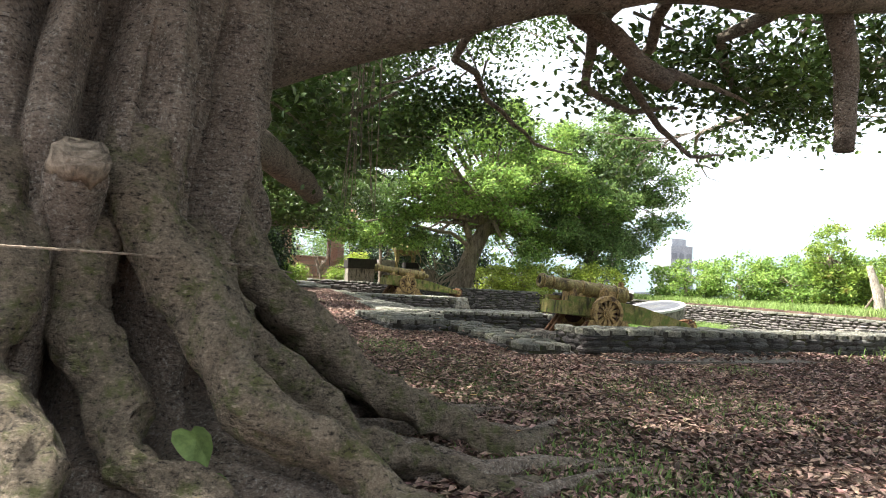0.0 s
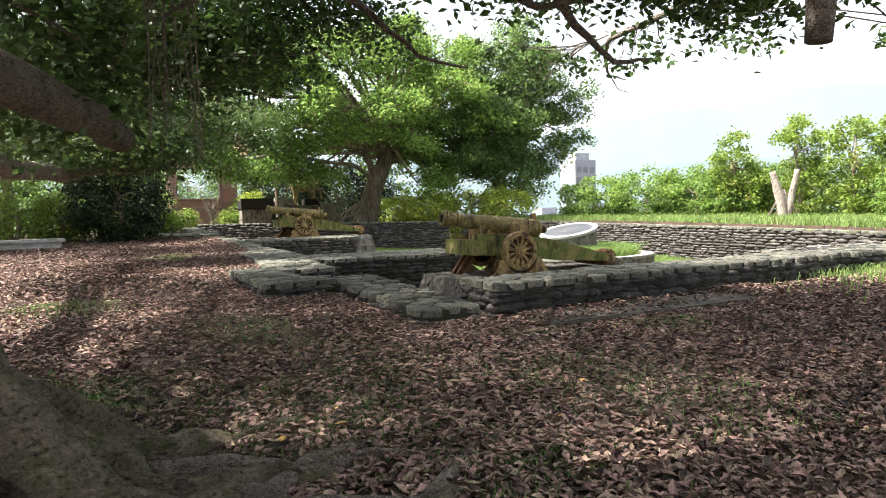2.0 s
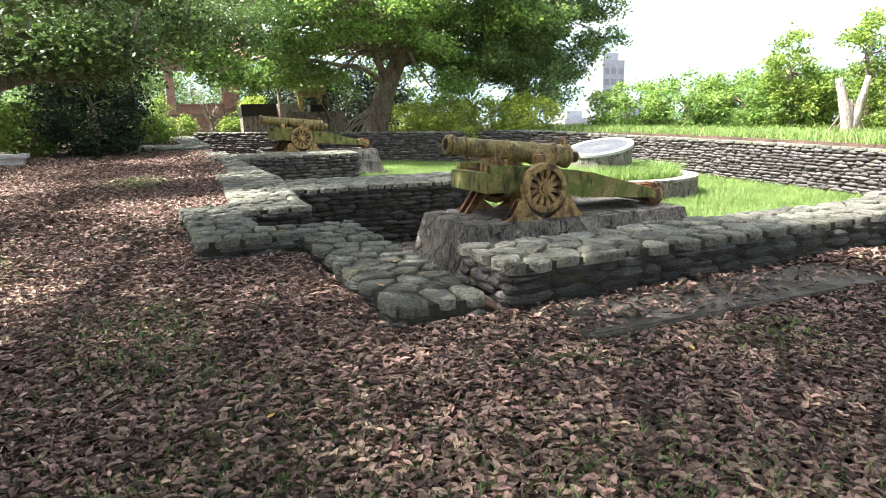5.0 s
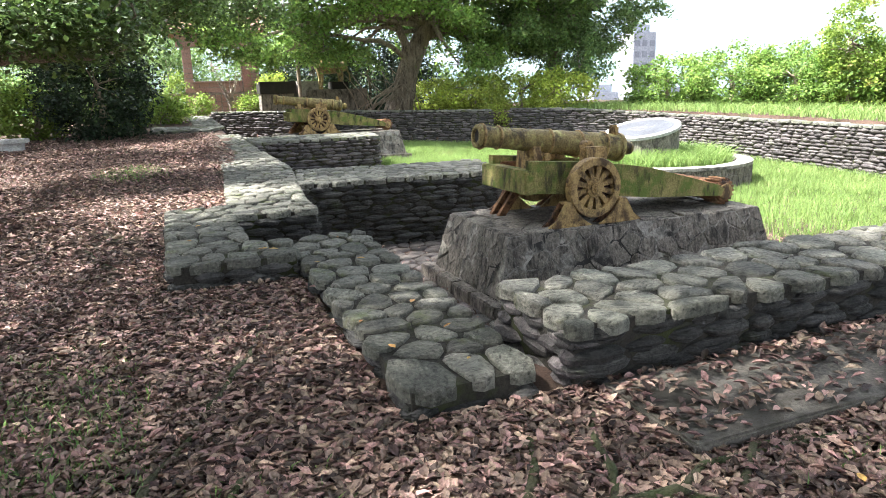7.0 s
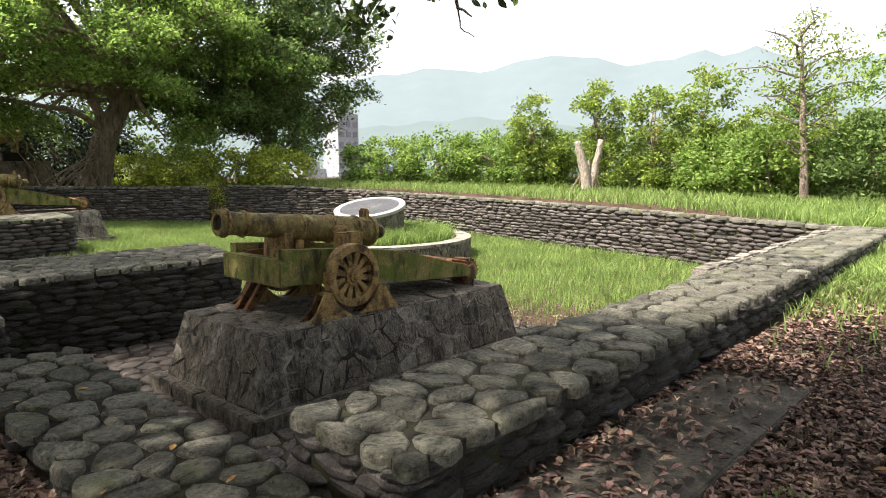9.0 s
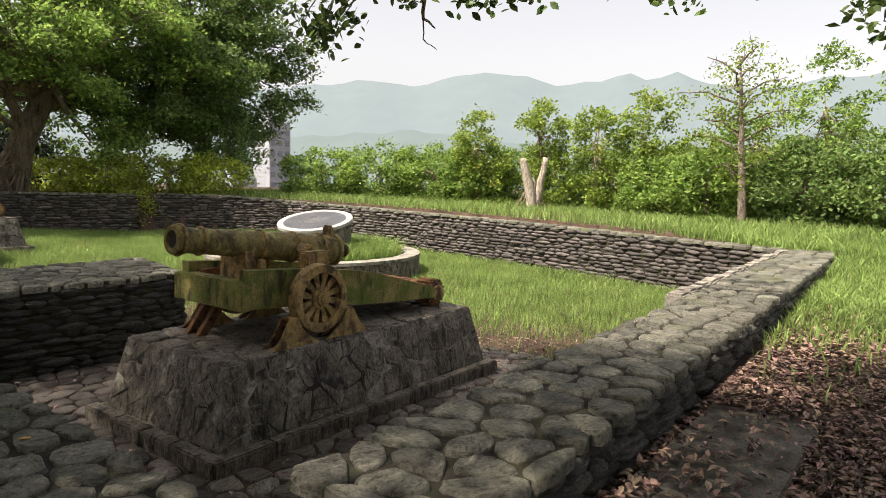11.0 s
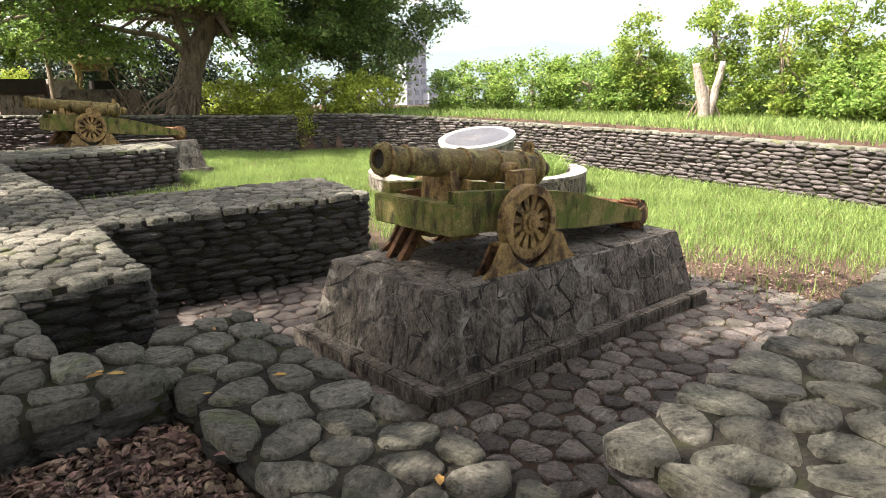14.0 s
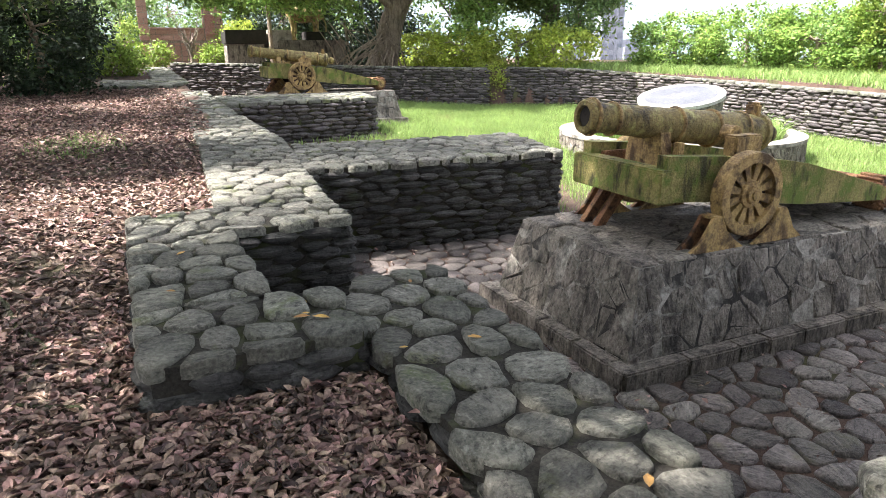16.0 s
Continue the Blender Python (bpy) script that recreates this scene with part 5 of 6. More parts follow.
fig = clumped_tree("fig_tree", (7.1, 23.6, 1.2), [(7.0, 23.6, 0.9), (7.1, 23.6, 1.8), (7.55, 23.6, 3.4), (8.2, 23.5, 4.8), (8.7, 23.4, 6.0)], 0.62, 0.34,
                   ((5.9, 22.0, 7.2), (8.3, 4.6, 5.0)), lambda x: 5.2 if 4.9 < x < 8.2 else 4.05 if x < 4.9 else 3.75, 88, 1.2, 13, 92, 0.27, 0.185, LEAF_MID, "broad fig tree with pale leaning trunk and an open green crown")
s = Shape()
limb(s, [(7.4, 23.6, 2.9), (7.35, 23.3, 4.4), (6.6, 23.0, 6.0)], 0.24, 0.14, 9)
limb(s, [(8.1, 23.5, 4.6), (9.4, 23.2, 5.2), (11.0, 22.4, 5.4), (12.4, 21.8, 5.0)], 0.2, 0.06, 9)
limb(s, [(7.7, 23.5, 3.8), (6.0, 22.6, 4.5), (3.6, 22.0, 4.7), (2.0, 21.6, 4.75)], 0.13, 0.045, 8)
limb(s, [(6.75, 23.45, 0.95), (6.95, 23.4, 1.7), (7.45, 23.35, 3.2), (8.0, 23.3, 4.5)], 0.3, 0.14, 9)
limb(s, [(7.5, 23.7, 0.95), (7.35, 23.5, 1.8), (7.8, 23.5, 3.6)], 0.28, 0.12, 9)
part("fork", s, BARK_FAR, fig, "pale forked boughs", smooth=True)
for q in range(22):
    x = 4.4 + q * 0.15 + rng.normal(0, 0.1)
    y = 23.0 + rng.normal(0, .35)
    part("air_root", Shape().tube([(x, y, 1.0), (x + (7.4 - x) * 0.35 + rng.normal(0, .12), y, 1.7 + rng.uniform(0, 0.5)), (x + (7.6 - x) * 0.85, 23.3, 2.4 + rng.uniform(0, 1.3))], [0.04, 0.032, 0.022], 6), BARK_FAR, fig)
    if q % 2:
        part("dry_branch", Shape().tube([(x + 0.6, y, 1.3), (x + 0.2, y - 0.2, 2.3), (x - 0.5 + rng.normal(0, 0.3), y - 0.3, 3.0 + rng.uniform(0, 0.8))], [0.03, 0.022, 0.008], 5), BARK_FAR, fig)
clumped_tree("camphor_tree", (14.5, 22.6, 1.2), [(14.5, 22.6, 0.8), (14.45, 22.6, 2.6), (14.7, 22.5, 4.6), (14.4, 22.5, 7.6)], 0.42, 0.2,
             ((14.5, 21.8, 7.2), (3.8, 3.0, 4.9)), lambda x: 3.3 + 0.18 * abs(x - 14.5), 56, 1.15, 13, 95, 0.27, 0.185, LEAF_CAMPHOR, "tall dark-leaved tree behind the wall", BARK)
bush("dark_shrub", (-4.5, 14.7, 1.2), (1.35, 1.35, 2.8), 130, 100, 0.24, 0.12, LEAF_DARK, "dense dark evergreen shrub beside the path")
for x, y, w, h in ((-7.3, 14.6, 1.0, 2.1), (-6.2, 15.6, 0.8, 1.7), (-2.9, 20.5, 0.8, 1.2), (-4.4, 19.5, 0.9, 1.8), (2.6, 30.6, 1.1, 2.2)):
    bush("shrub", (x, y, 1.2), (w, w * 0.8, h), 50, 60, 0.2, 0.13, LEAF_BRIGHT, "light green leafy shrub near the path", "path shrubs")
bench = thing("stone_bench", (-6.9, 12.5, 1.2), "long white concrete bench beside the path", "bench")
part("seat", Shape().box((-8.2, 12.2, 1.42), (-5.9, 12.75, 1.52), bevel=0.015), WHITE, bench)
part("base", Shape().box((-8.1, 12.28, 1.1), (-6.0, 12.68, 1.42), bevel=0.01), WHITE, bench)
# The shade on these crowns is put into their near-black leaf colour.
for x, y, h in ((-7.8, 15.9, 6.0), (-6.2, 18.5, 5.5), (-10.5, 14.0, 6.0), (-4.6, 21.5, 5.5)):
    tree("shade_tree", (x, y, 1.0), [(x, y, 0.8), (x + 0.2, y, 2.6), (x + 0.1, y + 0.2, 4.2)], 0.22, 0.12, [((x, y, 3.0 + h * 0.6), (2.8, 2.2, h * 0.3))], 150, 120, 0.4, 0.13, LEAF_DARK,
         "dark evergreen tree beside the path, shade put into its near-black leaves", limbs=16, group="shade trees")

# trees and shrubs on the grass terrace
TERRACE = 1.24
for x, y, h, w, m, nm in ((16.8, 17.4, 2.5, 1.7, 1, 0), (18.0, 15.0, 2.7, 1.9, 1, 0), (19.0, 12.9, 2.5, 1.9, 1, 0), (19.2, 10.8, 2.6, 1.6, 1, 0), (18.3, 10.2, 3.8, 1.1, 1, 1), (18.6, 7.6, 4.3, 1.0, 1, 1), (18.7, 5.5, 3.8, 1.1, 1, 1), (19.0, 3.9, 4.2, 1.2, 1, 1),
                           (19.6, 2.4, 2.9, 1.5, 1, 1), (19.8, 0.6, 3.8, 1.4, 0, 1), (20.4, -1.2, 5.4, 1.7, 0, 1), (18.2, -4.2, 5.2, 1.9, 0, 1), (17.6, -1.2, 2.4, 1.4, 0, 0), (17.2, -3.2, 2.6, 1.4, 0, 0), (18.0, 1.6, 2.2, 1.4, 1, 0), (18.3, 3.2, 2.0, 1.2, 1, 0), (22.0, 6.4, 2.8, 1.8, 0, 0), (22.5, 3.0, 2.6, 1.9, 0, 0), (22.0, -0.6, 2.8, 1.9, 0, 0), (21.5, 9.5, 2.6, 2.0, 0, 0), (22, 14.5, 2.2, 2.2, 0, 0)):
    if nm:
        tree("young_tree", (x, y, TERRACE), [(x, y, 0.9), (x + 0.1, y, TERRACE + h * 0.35), (x - 0.1, y + 0.1, TERRACE + h * 0.65)], 0.09, 0.05,
             [((x, y, TERRACE + h * 0.62), (w * 0.8, w * 0.8, h * 0.38)), ((x + 0.3, y - 0.3, TERRACE + h * 0.3), (w, w, h * 0.3))], int(46 + 12 * h), 72, 0.17, 0.135, LEAF_BRIGHT if m else LEAF_MID,
             "slender young tree with light green leaves on the terrace", limbs=14, group="terrace trees")
    else:
        bush("shrub", (x, y, TERRACE - 0.1), (w, w, h), 95, 84, 0.19, 0.145, LEAF_MID if m else LEAF_CAMPHOR, "rounded green shrub on the grass terrace", "terrace shrubs")
# pale forked trunk with props
FX, FY = 17.0, 7.0
fork = thing("pruned_tree", (FX, FY, TERRACE), "pruned pale tree trunk forked in a V with wooden props", "tree")
for name, pts, r0, r1 in (("trunk", [(0, 0, 0.9), (-0.03, 0.02, 1.5), (-0.16, 0.12, 2.3), (-0.24, 0.2, 2.75), (-0.3, 0.26, 3.1)], 0.21, 0.10),
                          ("trunk_fork", [(0.02, 0.0, 1.3), (0.12, -0.12, 1.9), (0.2, -0.24, 2.6), (0.27, -0.3, 3.15)], 0.15, 0.085),
                          ("trunk_fork", [(0.0, 0.02, 1.1), (0.02, -0.02, 1.8), (-0.02, 0.02, 2.45)], 0.14, 0.05)):
    s = Shape()
    limb(s, [(FX + x, FY + y, z) for x, y, z in pts], r0, r1, 12)
    part(name, s, PALE_WOOD, fork, smooth=True)
for dx, dy in ((-0.5, 0.55), (0.4, -0.45), (0.1, 0.6)):
    part("prop", Shape().tube([(FX + dx, FY + dy, 1.1), (FX + dx * 0.1, FY + dy * 0.1, 2.35)], [0.035, 0.03], 6), BARK_FAR, fork)
# thin tall tree
thin = thing("thin_tree", (16.9, 0.3, TERRACE), "thin tall tree with brown trunk and sparse feathery branches", "tree")
s = Shape()
limb(s, [(16.9, 0.28, 1.0), (16.92, 0.36, 2.8), (16.9, 0.5, 4.5), (16.9, 0.62, 5.9)], 0.13, 0.02, 10)
sprays = []
for k in range(22):
    z = 2.4 + 3.3 * k / 21
    a = k * 2.4 + rng.normal(0, 0.3)
    L = (0.3 + 1.3 * math.sin(math.pi * (z - 2.0) / 4.2)) * rng.uniform(0.6, 1.15)
    o = Vector((16.9, 0.25 + 0.07 * z, z))
    e = o + Vector((L * math.cos(a) * 0.8, L * math.sin(a), 0.35 * L + rng.normal(0, 0.15)))
    mid = o.lerp(e, 0.5) + Vector((0, 0, 0.10 * L))
    limb(s, [o, mid, e], 0.035, 0.008, 6)
    for q in range(4):
        t_ = o.lerp(e, rng.uniform(0.45, 0.95))
        w = t_ + Vector(rng.normal(0, 0.22, 3)) + Vector((0, 0, 0.12))
        limb(s, [t_, t_.lerp(w, 0.5), w], 0.01, 0.004, 4)
        if z < 5.3 or q == 0:
            sprays.append(tuple(w))
part("trunk", s, BARK, thin, smooth=True)
v, f = leaf_arrays(clustered(np.array(sprays), 34, 0.2, 0.2), 0.10, 0.2)
many("crown", v, f, LEAF_BRIGHT, thin)
# low hedge beyond the north wall
for x, y, m in ((9.6, 21.2, 1), (11.6, 20.6, 1), (12.8, 19.2, 1), (9.4, 24.9, 1), (11.4, 24.4, 1), (-4.6, 28.0, 0), (-6.5, 24.5, 0), (5.2, 29.5, 0), (-9.5, 20, 0)):
    bush("shrub", (x, y, 1.2), (1.5, 1.3, 1.9 if m else 2.4), 60, 60, 0.21, 0.16, LEAF_LIME if m else LEAF_CAMPHOR, "leafy shrub behind the stone wall", "hedge shrubs")

# Last number 1 takes near-black leaves, a dark backing behind the fig.
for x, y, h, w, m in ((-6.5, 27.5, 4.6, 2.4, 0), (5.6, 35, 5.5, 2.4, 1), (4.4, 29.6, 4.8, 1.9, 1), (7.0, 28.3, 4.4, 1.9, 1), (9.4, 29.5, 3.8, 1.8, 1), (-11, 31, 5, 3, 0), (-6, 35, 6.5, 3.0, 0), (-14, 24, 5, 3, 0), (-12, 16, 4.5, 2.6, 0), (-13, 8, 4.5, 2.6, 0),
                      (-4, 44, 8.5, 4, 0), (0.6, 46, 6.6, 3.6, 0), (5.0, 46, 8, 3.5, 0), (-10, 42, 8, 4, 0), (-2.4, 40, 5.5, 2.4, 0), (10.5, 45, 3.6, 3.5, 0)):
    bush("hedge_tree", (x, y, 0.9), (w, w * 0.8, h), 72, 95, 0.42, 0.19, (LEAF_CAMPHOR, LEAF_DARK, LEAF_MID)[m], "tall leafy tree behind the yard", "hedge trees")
bush("vine", (9.55, 18.75, 0.1), (0.35, 0.3, 1.75), 26, 60, 0.16, 0.09, LEAF_LIME, "bright green climbing vine in the gap of the wall")

# ---- things beyond the north wall ----
pavilion = thing("pavilion", (0.3, 32.5, 1.2), "pink brick garden pavilion with square pillars and a red tiled roof", "pavilion")


def blockwork(name, x0, x1, y0, y1, z0, z1, label=""):
    """A pink wall or pillar with its courses of blocks, each a little uneven."""
    body = part(name, Shape().box((x0 + 0.02, y0 + 0.02, z0), (x1 - 0.02, y1, z1), bevel=0.01), MORTAR, pavilion, label)
    z, row = z0, 0
    while z < z1 - 0.05:
        h = min(0.24, z1 - z)
        x = x0 - (0.25 if row % 2 else 0)
        while x < x1 - 0.02:
            a, b = max(x, x0), min(x + 0.5, x1)
            if b - a > 0.06:
                part("block", Shape().box((a + 0.008, y0 + rng.uniform(-0.006, 0.006), z + 0.008), (b - 0.008, y0 + 0.12, z + h - 0.008), bevel=0.012), BRICK, body)
            x += 0.5
        z += h
        row += 1


blockwork("sill_wall", -1.3, 1.1, 31.6, 31.9, 1.2, 3.12, "low pink block wall under the opening")
blockwork("pillar", -1.75, -1.32, 31.5, 32.0, 1.2, 4.9, "square pink block pillar")
blockwork("pillar", 1.12, 1.98, 31.5, 32.0, 1.2, 4.9, "square pink block pillar")
blockwork("lintel", -2.0, 2.2, 31.45, 32.05, 4.9, 5.7, "pink block lintel under the roof")
part("door", Shape().box((1.14, 31.44, 2.85), (1.55, 31.497, 3.75), bevel=0.01), ROOF, pavilion, "small dark red shutter")
part("coping", Shape().box((-1.31, 31.52, 3.12), (1.11, 31.98, 3.2), bevel=0.01), BRICK, pavilion)
part("roof", Shape().prism([(31.0, 5.7), (36.4, 5.7), (33.7, 7.2)], -2.5, 2.7, "x"), ROOF, pavilion, "red tiled gable roof")
for x in (-1.6, 1.5):
    part("rear_pillar", Shape().box((x, 35.2, 0.8), (x + 0.45, 35.65, 5.72), bevel=0.02), BRICK, pavilion)
rail = thing("railing", (-0.6, 29.6, 1.2), "thin brown metal railing along the garden path", "railing")
for k in range(18):
    x = -3.0 + k * 0.28
    part("baluster", Shape().box((x, 29.6, 1.15), (x + 0.045, 29.645, 2.5)), BARK, rail)
part("handrail", Shape().box((-3.1, 29.57, 2.5), (2.0, 29.68, 2.6), bevel=0.01), BARK, rail)
part("lower_rail", Shape().box((-3.1, 29.59, 1.45), (2.0, 29.66, 1.52), bevel=0.01), BARK, rail)
bare = thing("bare_shrub", (0.1, 28.6, 1.2), "leafless brown shrub with forked twigs before the railing", "shrub")
s = Shape()
limb(s, [(0.1, 28.6, 1.1), (0.15, 28.6, 1.9), (0.05, 28.6, 2.5)], 0.09, 0.06, 8)
for k in range(14):
    a = k * 2.4
    e = Vector((0.1 + 0.9 * math.cos(a) * rng.uniform(0.4, 1), 28.6 + 0.5 * math.sin(a), 2.9 + rng.uniform(0, 0.9)))
    o = Vector((0.1, 28.6, rng.uniform(1.8, 2.5)))
    limb(s, [o, o.lerp(e, 0.5) + Vector((0, 0, -0.05)), e], 0.035, 0.008, 5)
part("stem", s, BARK, bare, smooth=True)
for x, y, h in ((-2.3, 28.8, 2.3), (-1.5, 27.6, 1.4), (1.0, 28.0, 1.3)):
    bush("shrub", (x, y, 1.2), (0.6, 0.5, h), 30, 50, 0.18, 0.13, LEAF_BRIGHT, "light green leafy shrub before the railing", "railing shrubs")
box = thing("planter_box", (2.6, 26.5, 1.3), "dark grey masonry planter box with yellow flowering plants", "planter")
part("box", Shape().box((1.3, 26.2, 1.1), (2.8, 27.2, 2.45), bevel=0.02), FLAG, box)
part("rim", Shape().box((1.25, 26.1, 2.45), (2.9, 27.3, 3.0), bevel=0.02), DARK, box)
v, f = leaf_arrays(clustered(in_blob((2.0, 26.7, 3.1), (0.7, 0.4, 0.25), 20), 40, 0.12), 0.1)
tagged(many("foliage", v, f, LEAF_LIME, box, "bright yellow-green foliage"), kind="stuff")
base = thing("stone_platform", (4.5, 26.6, 1.3), "grey stone platform under a yellow statue", "plinth")
part("platform", Shape().box((3.3, 25.8, 1.1), (6.2, 27.4, 2.6), bevel=0.03), FLAG, base)
part("step", Shape().box((2.98, 25.9, 2.3), (3.9, 27.3, 3.0), bevel=0.02), RIM, base, "pale cement block step")
part("dark_base", Shape().box((4.6, 26.2, 2.6), (5.4, 27.0, 2.95), bevel=0.02), DARK, base)
s = Shape()
for x, y in ((4.0, 26.2), (4.2, 26.6), (5.0, 26.35), (5.2, 26.75)):
    s.tube([(x - 0.03, y, 2.6), (x - 0.02, y, 2.75), (x + 0.04, y, 3.1), (x, y, 3.45), (x + 0.04, y, 3.75)], [0.11, 0.075, 0.075, 0.12, 0.18], 9)
s.tube([(3.85, 26.4, 3.7), (4.05, 26.4, 3.72), (4.5, 26.45, 3.62), (5.0, 26.5, 3.66), (5.3, 26.5, 3.62), (5.42, 26.5, 3.5)], [0.14, 0.3, 0.33, 0.32, 0.24, 0.1], 14)
s.tube([(4.1, 26.4, 3.75), (3.9, 26.38, 4.05), (3.78, 26.36, 4.25), (3.6, 26.34, 4.2), (3.45, 26.33, 4.05)], [0.24, 0.18, 0.16, 0.12, 0.07], 10)
s.tube([(5.38, 26.5, 3.6), (5.55, 26.5, 3.3), (5.56, 26.5, 2.95)], [0.05, 0.035, 0.045], 7)
tagged(part("statue", s, GOLD, None, smooth=True), "yellow ochre animal statue standing on a stone platform", "statue")
pole = part("post", Shape().tube([(3.0, 25.6, 1.0), (2.95, 25.6, 3.4), (2.85, 25.6, 5.6)], [0.09, 0.085, 0.08], 10), BARK_FAR)
tagged(pole, "plain dark grey post behind the far gun", "post")

# ---- distance ----
def ridge(name, dist, bearings, heights, mat, label, low=-60):
    v, f = [], []
    b = np.linspace(bearings[0], bearings[-1], 160)
    h = np.interp(b, bearings, heights)
    h = h + dist * 0.0022 * (np.sin(b * 1.7) + 0.6 * np.sin(b * 3.9 + 1) + 0.35 * np.sin(b * 9.1))
    rows = 8
    for k, (bb, hh) in enumerate(zip(b, h)):
        for r in range(rows):
            t = r / (rows - 1)
            d = dist * (1 + 0.5 * t)
            z = low + (hh - low) * t ** 0.8 + 0.02 * dist * math.sin(bb * 2.3 + r) * t * (1 - t)
            v.append((d * math.sin(radians(bb)), d * math.cos(radians(bb)), z))
    k = np.arange(len(b) * rows).reshape(len(b), rows)
    f = np.stack([k[:-1, :-1], k[1:, :-1], k[1:, 1:], k[:-1, 1:]], axis=-1).reshape(-1, 4)
    return tagged(many(name, v, f, mat, smooth=True), label, "mountain", kind="structure")


# Both ridges glow faintly so that they look pale with haze.
ridge("backdrop_far", 1500, [-60, 0, 25, 36, 41.9, 47.2, 49.6, 53, 56.2, 59, 62.7, 67.6, 69.3, 71.4, 73.3, 77.7, 82, 95, 130], [161, 191, 211, 261, 294, 319, 294, 333, 351, 339, 305, 343, 323, 345, 311, 287, 311, 331, 211], HILL_FAR, "pale blue mountain range with haze painted as glow")
ridge("backdrop_near", 900, [-60, 0, 25, 40, 50, 60, 75, 90, 130], [60, 70, 60, 75, 95, 70, 90, 100, 60], HILL_NEAR, "wooded foothills above the valley, haze painted as glow")


def tower(x, y, w, d, z0, z1, floors):
    root = thing("apartment_tower", (x, y, z0), "pale far apartment tower in the valley", "building", "far towers")
    part("wall", Shape().box((x - w / 2, y - d / 2, z0), (x + w / 2, y + d / 2, z1)), CITY, root)
    part("roof", Shape().box((x - w / 3, y - d / 3, z1), (x + w / 3, y + d / 3, z1 + 2.5)), CITY, root)
    step = (z1 - z0 - 2) / floors
    for k in range(floors):
        for q in range(3):
            xx = x - w / 2 + w * (q + 0.2) / 3
            part("window", Shape().box((xx, y - d / 2 - 0.15, z0 + 1 + k * step), (xx + w * 0.2, y - d / 2 - 0.02, z0 + 1 + k * step + step * 0.55)), CITY_DARK, root)


tower(146.5, 185.6, 9, 9, -14, 20, 9)
tower(154, 182, 10, 9, -14, 2, 4)
tower(137, 193, 10, 9, -14, 1, 3)
tower(166, 184, 12, 9, -14, -1, 3)

# ---- paving of the gun bay ----
paved = thing("floor", (1.5, 0.8, 0), "sunken floor paved with worn rounded stones", "floor", kind="structure")
count = 0
rest = []
for c in cells([(-1.25, -2.2), (4.2, -2.2), (5.0, -0.6), (4.9, 2.2), (2.4, 3.86), (-1.2, 3.96), (-1.38, 1.68), (-2.31, 1.68), (-2.31, 0.3)], 0.25):
    mx, my = sum(p[0] for p in c) / len(c), sum(p[1] for p in c) / len(c)
    if 0.1 < mx < 3.95 and 0.1 < my < 2.0:
        continue
    s = cobble(c, lambda u, w, h: (u, w, h), -0.05, 0.022 + rng.normal(0, 0.006), oval=0.08)
    if count < 300 and my < 2.5:
        part("paving_stone", s, PAVING, paved, smooth=True)
        count += 1
    else:
        rest.append(s)
tagged(part("paving_stones", join(rest), PAVING_STUFF, paved, smooth=True), kind="stuff")

# ---- grass ----
def blades(name, at, height, width, mat, label):
    n = len(at)
    a = rng.uniform(0, 2 * np.pi, n)
    side = np.stack([np.cos(a), np.sin(a), np.zeros(n)], 1) * (width * rng.uniform(0.6, 1.4, n))[:, None]
    lean = rng.normal(0, 0.35, (n, 3))
    lean[:, 2] = 1
    hh = (height * rng.uniform(0.4, 1.3, n))[:, None]
    mid = at + lean * np.array([0.4, 0.4, 0.6]) * hh
    tip = at + lean * np.array([1.3, 1.3, 0.95]) * hh
    v = np.stack([at - side, at + side, mid + side * 0.7, mid - side * 0.7, tip], 1).reshape(-1, 3)
    k = np.arange(n)[:, None] * 5
    f = np.concatenate([k + np.array([0, 1, 2]), k + np.array([0, 2, 3]), k + np.array([3, 2, 4])])
    return tagged(many(name, v, f, mat), label, "grass", kind="stuff")


def scatter(n, x0, x1, y0, y1, keep):
    x, y = rng.uniform(x0, x1, n), rng.uniform(y0, y1, n)
    k = keep(x, y)
    x, y = x[k], y[k]
    return np.stack([x, y, surface(x, y)], 1)


lawn = scatter(230000, -0.5, 14, -2, 21, lambda x, y: inside(x, y, YARD) & ((x > 4.6) | (y > 4.2)) & (np.hypot(x - 8.2, y - 8.05) > 2.62) & ~((x < 2.5) & (y < 6.0)) & ~((x < 2.5) & (y > 10.6) & (y < 15.2)) & (rng.uniform(0, 1, len(x)) < np.clip((x - 3.5) / 2.5 + (y - 4) / 5, 0.1, 1)))
blades("lawn_grass", lawn, 0.17, 0.0055, GRASS, "bright green long grass in the sunken yard")
p = rng.uniform(-2.1, 2.1, (22000, 2))
p = p[np.hypot(p[:, 0], p[:, 1]) < 2.1]
blades("planter_grass", np.stack([8.2 + p[:, 0], 8.05 + p[:, 1], np.full(len(p), 0.4)], 1), 0.42, 0.010, GRASS, "tall green grass in the round planter")
ter = scatter(60000, 10.5, 25, -9, 21, lambda x, y: ~inside(x, y, YARD) & (x > np.interp(y, [-9, -2.2, 0, 2.6, 5.8, 9.2, 12.6, 15.8, 21], [9.0, 11.0, 11.75, 12.6, 13.3, 13.8, 13.9, 13.3, 11.5])))
blades("terrace_grass", ter, 0.26, 0.012, GRASS, "tall green grass on the terrace above the wall")
side = scatter(84000, 2.5, 13.5, -9, -2.75, lambda x, y: (y < -3.14 + 0.0266 * (x + 1.1)) & (rng.uniform(0, 1, len(x)) < np.clip((x - 3.4 + 0.5 * np.sin(y * 2.1)) / 3.5, 0.02, 1)))
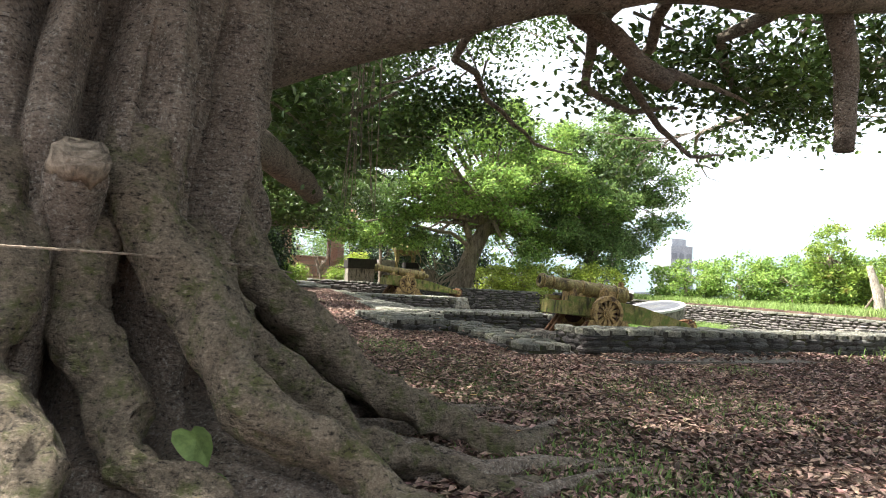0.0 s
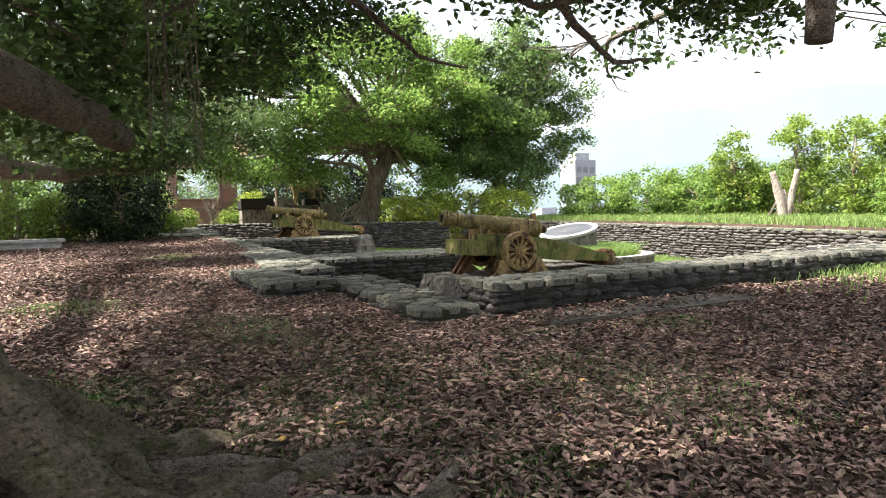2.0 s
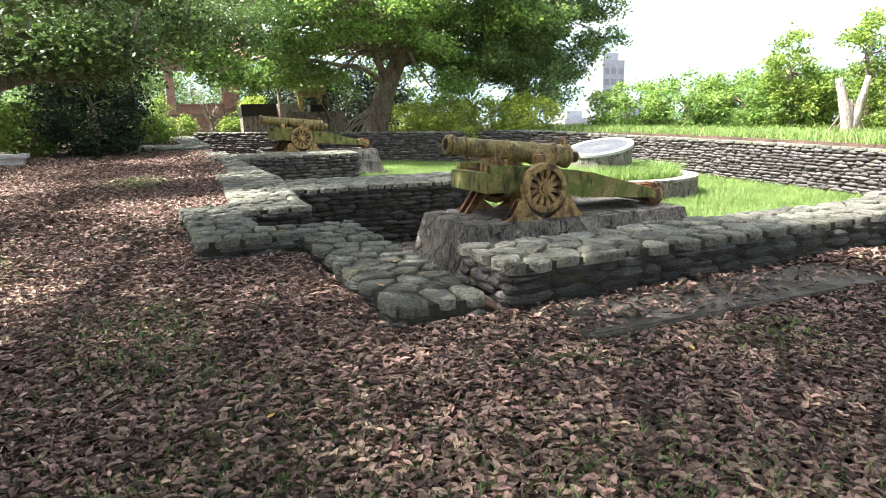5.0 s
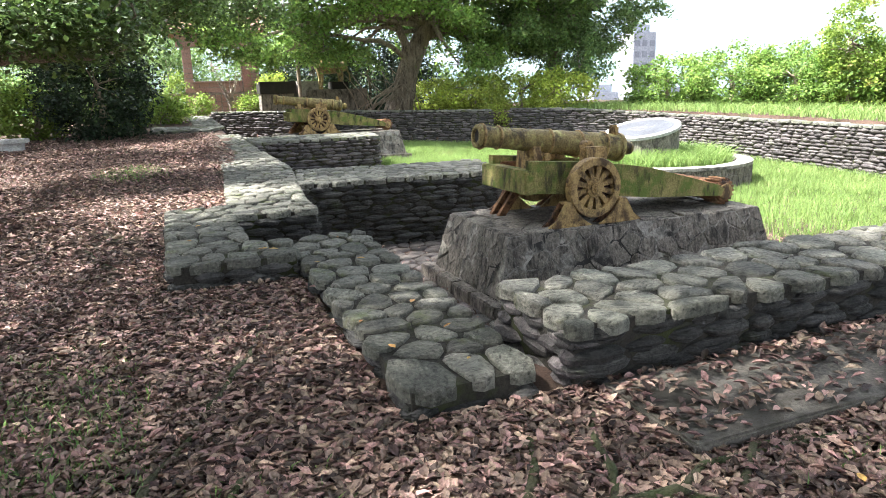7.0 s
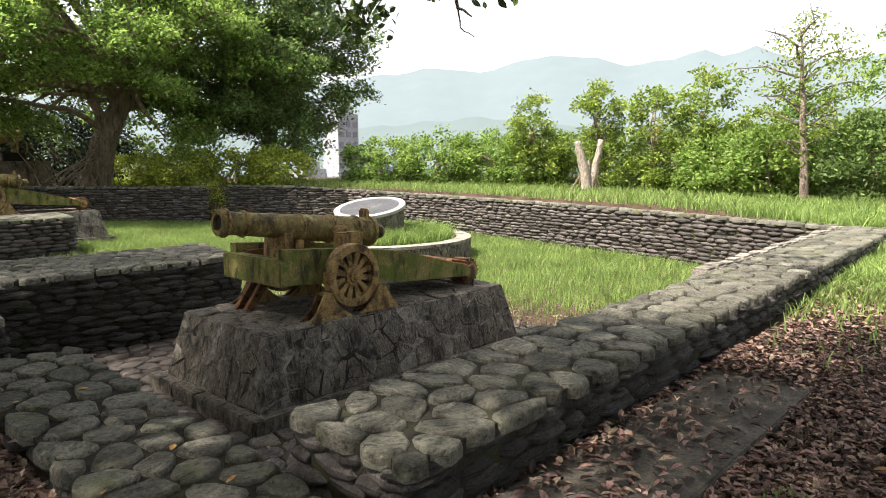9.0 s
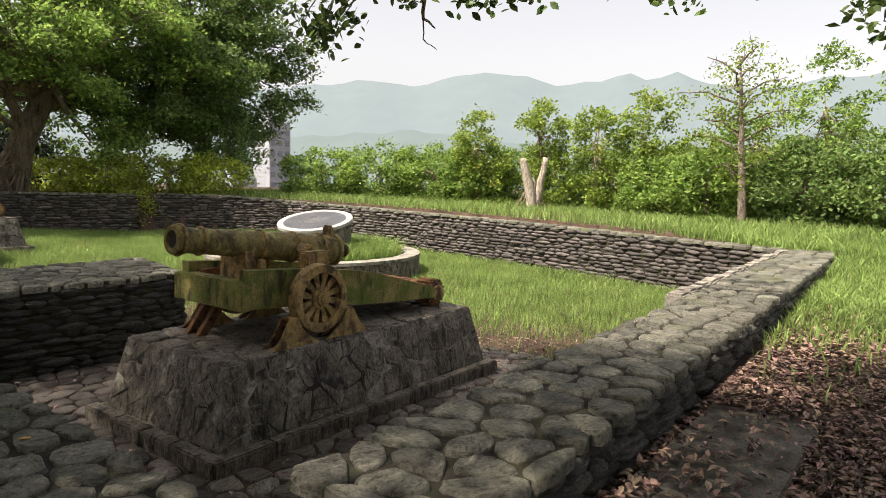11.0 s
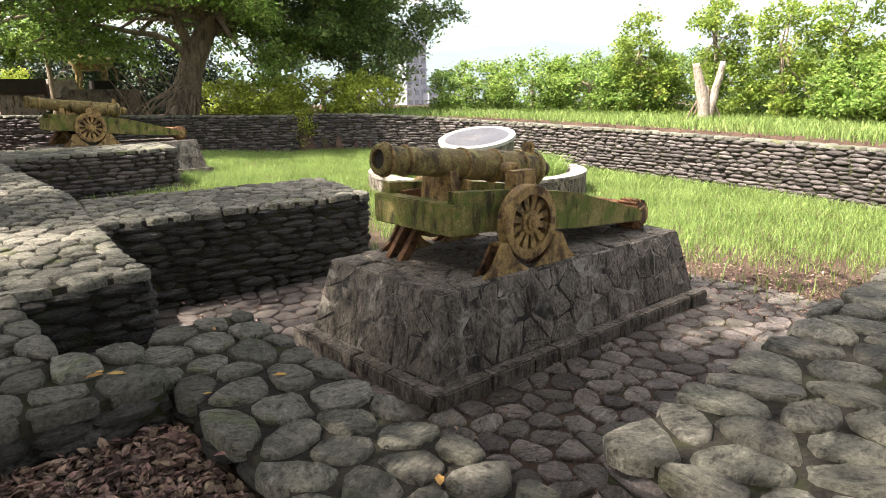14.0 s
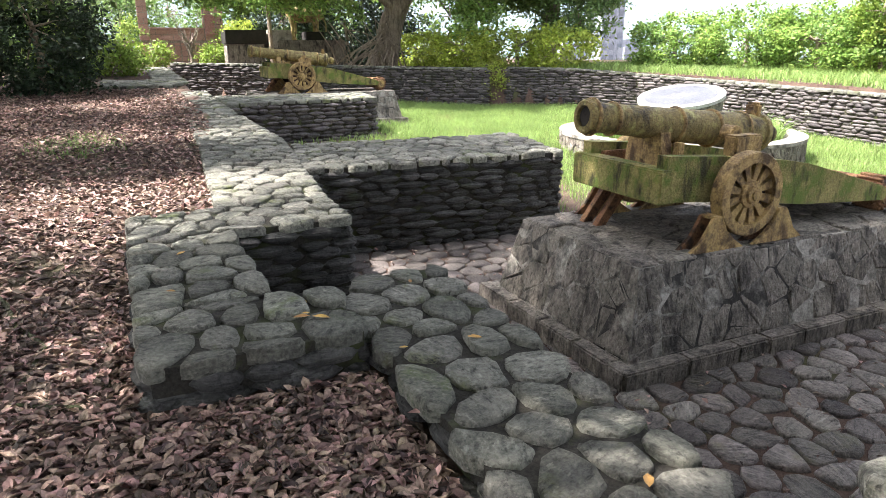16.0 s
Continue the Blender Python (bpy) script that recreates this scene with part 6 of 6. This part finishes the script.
side = np.concatenate([side, scatter(30000, 11.33, 14.5, -4.2, 0.5, lambda x, y: x > 11.4 + 0.3 * np.clip(y + 2.2, 0, 5))])
blades("verge_grass", side, 0.15, 0.0085, GRASS, "lush green grass beside the front wall")
outside_weed = lambda x, y: ~((x > -3.1) & (y > -3.2))
patch = np.concatenate([scatter(2600, -4.2, -2.7, 5.6, 8.2, lambda x, y: np.hypot((x + 3.5) / 0.7, (y - 6.9) / 1.2) < rng.uniform(0.4, 1, len(x))), scatter(110000, -7.5, 0.5, -8.5, 0.5, lambda x, y: ~((x > -1) & (y > -4)) & outside_weed(x, y) & (np.sin(x * 1.7 + 1) * np.sin(y * 1.3 + x * 0.4) + rng.normal(0, 0.35, len(x)) > 0.62))])
moss = scatter(46000, -5.2, -1.6, -6.6, -2.6, lambda x, y: outside_weed(x, y) & (np.hypot((x + 3.5) / 1.5, (y + 4.9) / 1.5) + rng.normal(0, 0.2, len(x)) + 0.35 * np.sin(x * 3.1 + 0.7) * np.sin(y * 2.7) < 0.72))
blades("low_weeds", moss, 0.045, 0.007, LEAF_NEAR, "thin dark green creeping weeds on trodden earth")
blades("weed_grass", patch, 0.06, 0.006, LEAF_CAMPHOR, "small green weeds among the dry leaves")

# ---- fallen leaves ----
def litter(n, x0, x1, y0, y1, keep, size, name, label, mat=None, lift=0.012, plain=True):
    at = scatter(n, x0, x1, y0, y1, keep)
    at[:, 2] += rng.uniform(0.0, lift * 2.5, len(at)) + np.where((at[:, 0] > -0.92) & (at[:, 0] < 2.7) & (at[:, 1] > -3.76) & (at[:, 1] < -3.1), 0.05, 0.0)
    v, f = leaf_arrays(at, size * 0.95, 0.62, 0.75, 0.23, simple=plain)
    return tagged(many(name, v, f, mat or LITTER), label, "leaves", kind="stuff")


outside_ = lambda x, y: ~inside(x, y, [(-3.0, -0.5), (-2.0, -0.5), (-2.0, -3.05), (11.4, -3.05), (11.4, 30), (-1.2, 30), (-1.6, 9), (-2.3, 2.4), (-3.0, 2.4)])
slabless = lambda x, y: outside_(x, y) & ~((x > -0.9) & (x < 2.0) & (y > -3.78) & (y < -3.1) & (rng.uniform(0, 1, len(x)) < 0.86))
near_walk = lambda x, y: (x > -4.6) & (x < 0.9) & (y > -6.2) & (y < 0.8)
litter(112000, -4.6, 0.9, -6.2, 0.8, slabless, 0.074, "fallen_leaves", "thick carpet of curled dry pinkish-brown fallen leaves", plain=False)
litter(150000, -7.5, 3.5, -10, 1, lambda x, y: slabless(x, y) & ~near_walk(x, y), 0.08, "fallen_leaves", "thick carpet of dry brown fallen leaves under the banyan")
litter(60000, -16, 10, -17, 4, lambda x, y: outside_(x, y) & ~((x > -7.5) & (x < 3.5) & (y > -10) & (y < 1)), 0.1, "fallen_leaves", "wide thin scatter of dry leaves under the trees")
litter(44000, -8, -1.6, 1, 16, outside_, 0.085, "fallen_leaves", "dry brown leaves along the path beside the wall")
litter(26000, 3.5, 10, -11, -3.1, lambda x, y: outside_(x, y) & (rng.uniform(0, 1, len(x)) < np.clip((8 - x) / 4, 0.05, 1)), 0.09, "fallen_leaves", "thin scatter of dry leaves beside the front wall")
litter(9000, 3.9, 7.5, -2.1, 4.5, lambda x, y: rng.uniform(0, 1, len(x)) < np.clip((7.2 - x) / 3, 0, 1), 0.06, "fallen_leaves", "thin dry leaves at the edge of the lawn")
litter(2500, -2.3, 5, -2.2, 4, lambda x, y: ~((x > 0) & (x < 4.1) & (y > 0) & (y < 2)) & (rng.uniform(0, 1, len(x)) < 0.3), 0.06, "fallen_leaves", "scattered small dry leaves on the paving", lift=0.05)
YELLOW = material("yellow fallen leaf", (0.42, 0.20, 0.05), (0.62, 0.38, 0.10), 3, 40, 0.6, 0.1, 0.4, "object")
for k in range(60):
    if k < 34:
        x, y = rng.uniform(-2.9, -1.3), rng.uniform(-3.0, 1.6)
        if not ((x > -1.95 and y < 0.4) or y < 0.2 and y > -0.4 or x < -2.35 and y > -0.4):
            continue
        z = (0.925 + 0.03 * (y + 3) if x > -1.96 and y < 0.4 else 1.06) + 0.012
    else:
        x, y = rng.uniform(-5.5, 1.5), rng.uniform(-6.5, -3.9)
        z = float(ground_height(np.array(x), np.array(y))) + 0.045
    v, f = leaf_arrays(np.array([[x, y, z]]), 0.07, 0.96, 0.25, 0.24)
    tagged(part("fallen_leaf", Shape().add([tuple(p) for p in v], [tuple(q) for q in f]), YELLOW), "single yellow-orange fallen leaf lying flat", "leaf", "yellow leaves")

# pale cemented edge stones along the inner side of the front wall's far end
front = bpy.data.objects["wall_front"]
x = 4.4
while x < 10.75:
    w = rng.uniform(0.12, 0.3)
    z = 1.155 + 0.003 * x
    part("edge_stone", Shape().box((x, -2.13 + 0.016 * (x - 3.6) + rng.normal(0, 0.012), z - rng.uniform(0.10, 0.22)), (x + w, -1.96 + 0.016 * (x - 3.6) + rng.normal(0, 0.018), z + rng.uniform(0.0, 0.035)), bevel=0.025), RIM, front, "pale cemented edge stone")
    x += w + rng.uniform(0.004, 0.03)
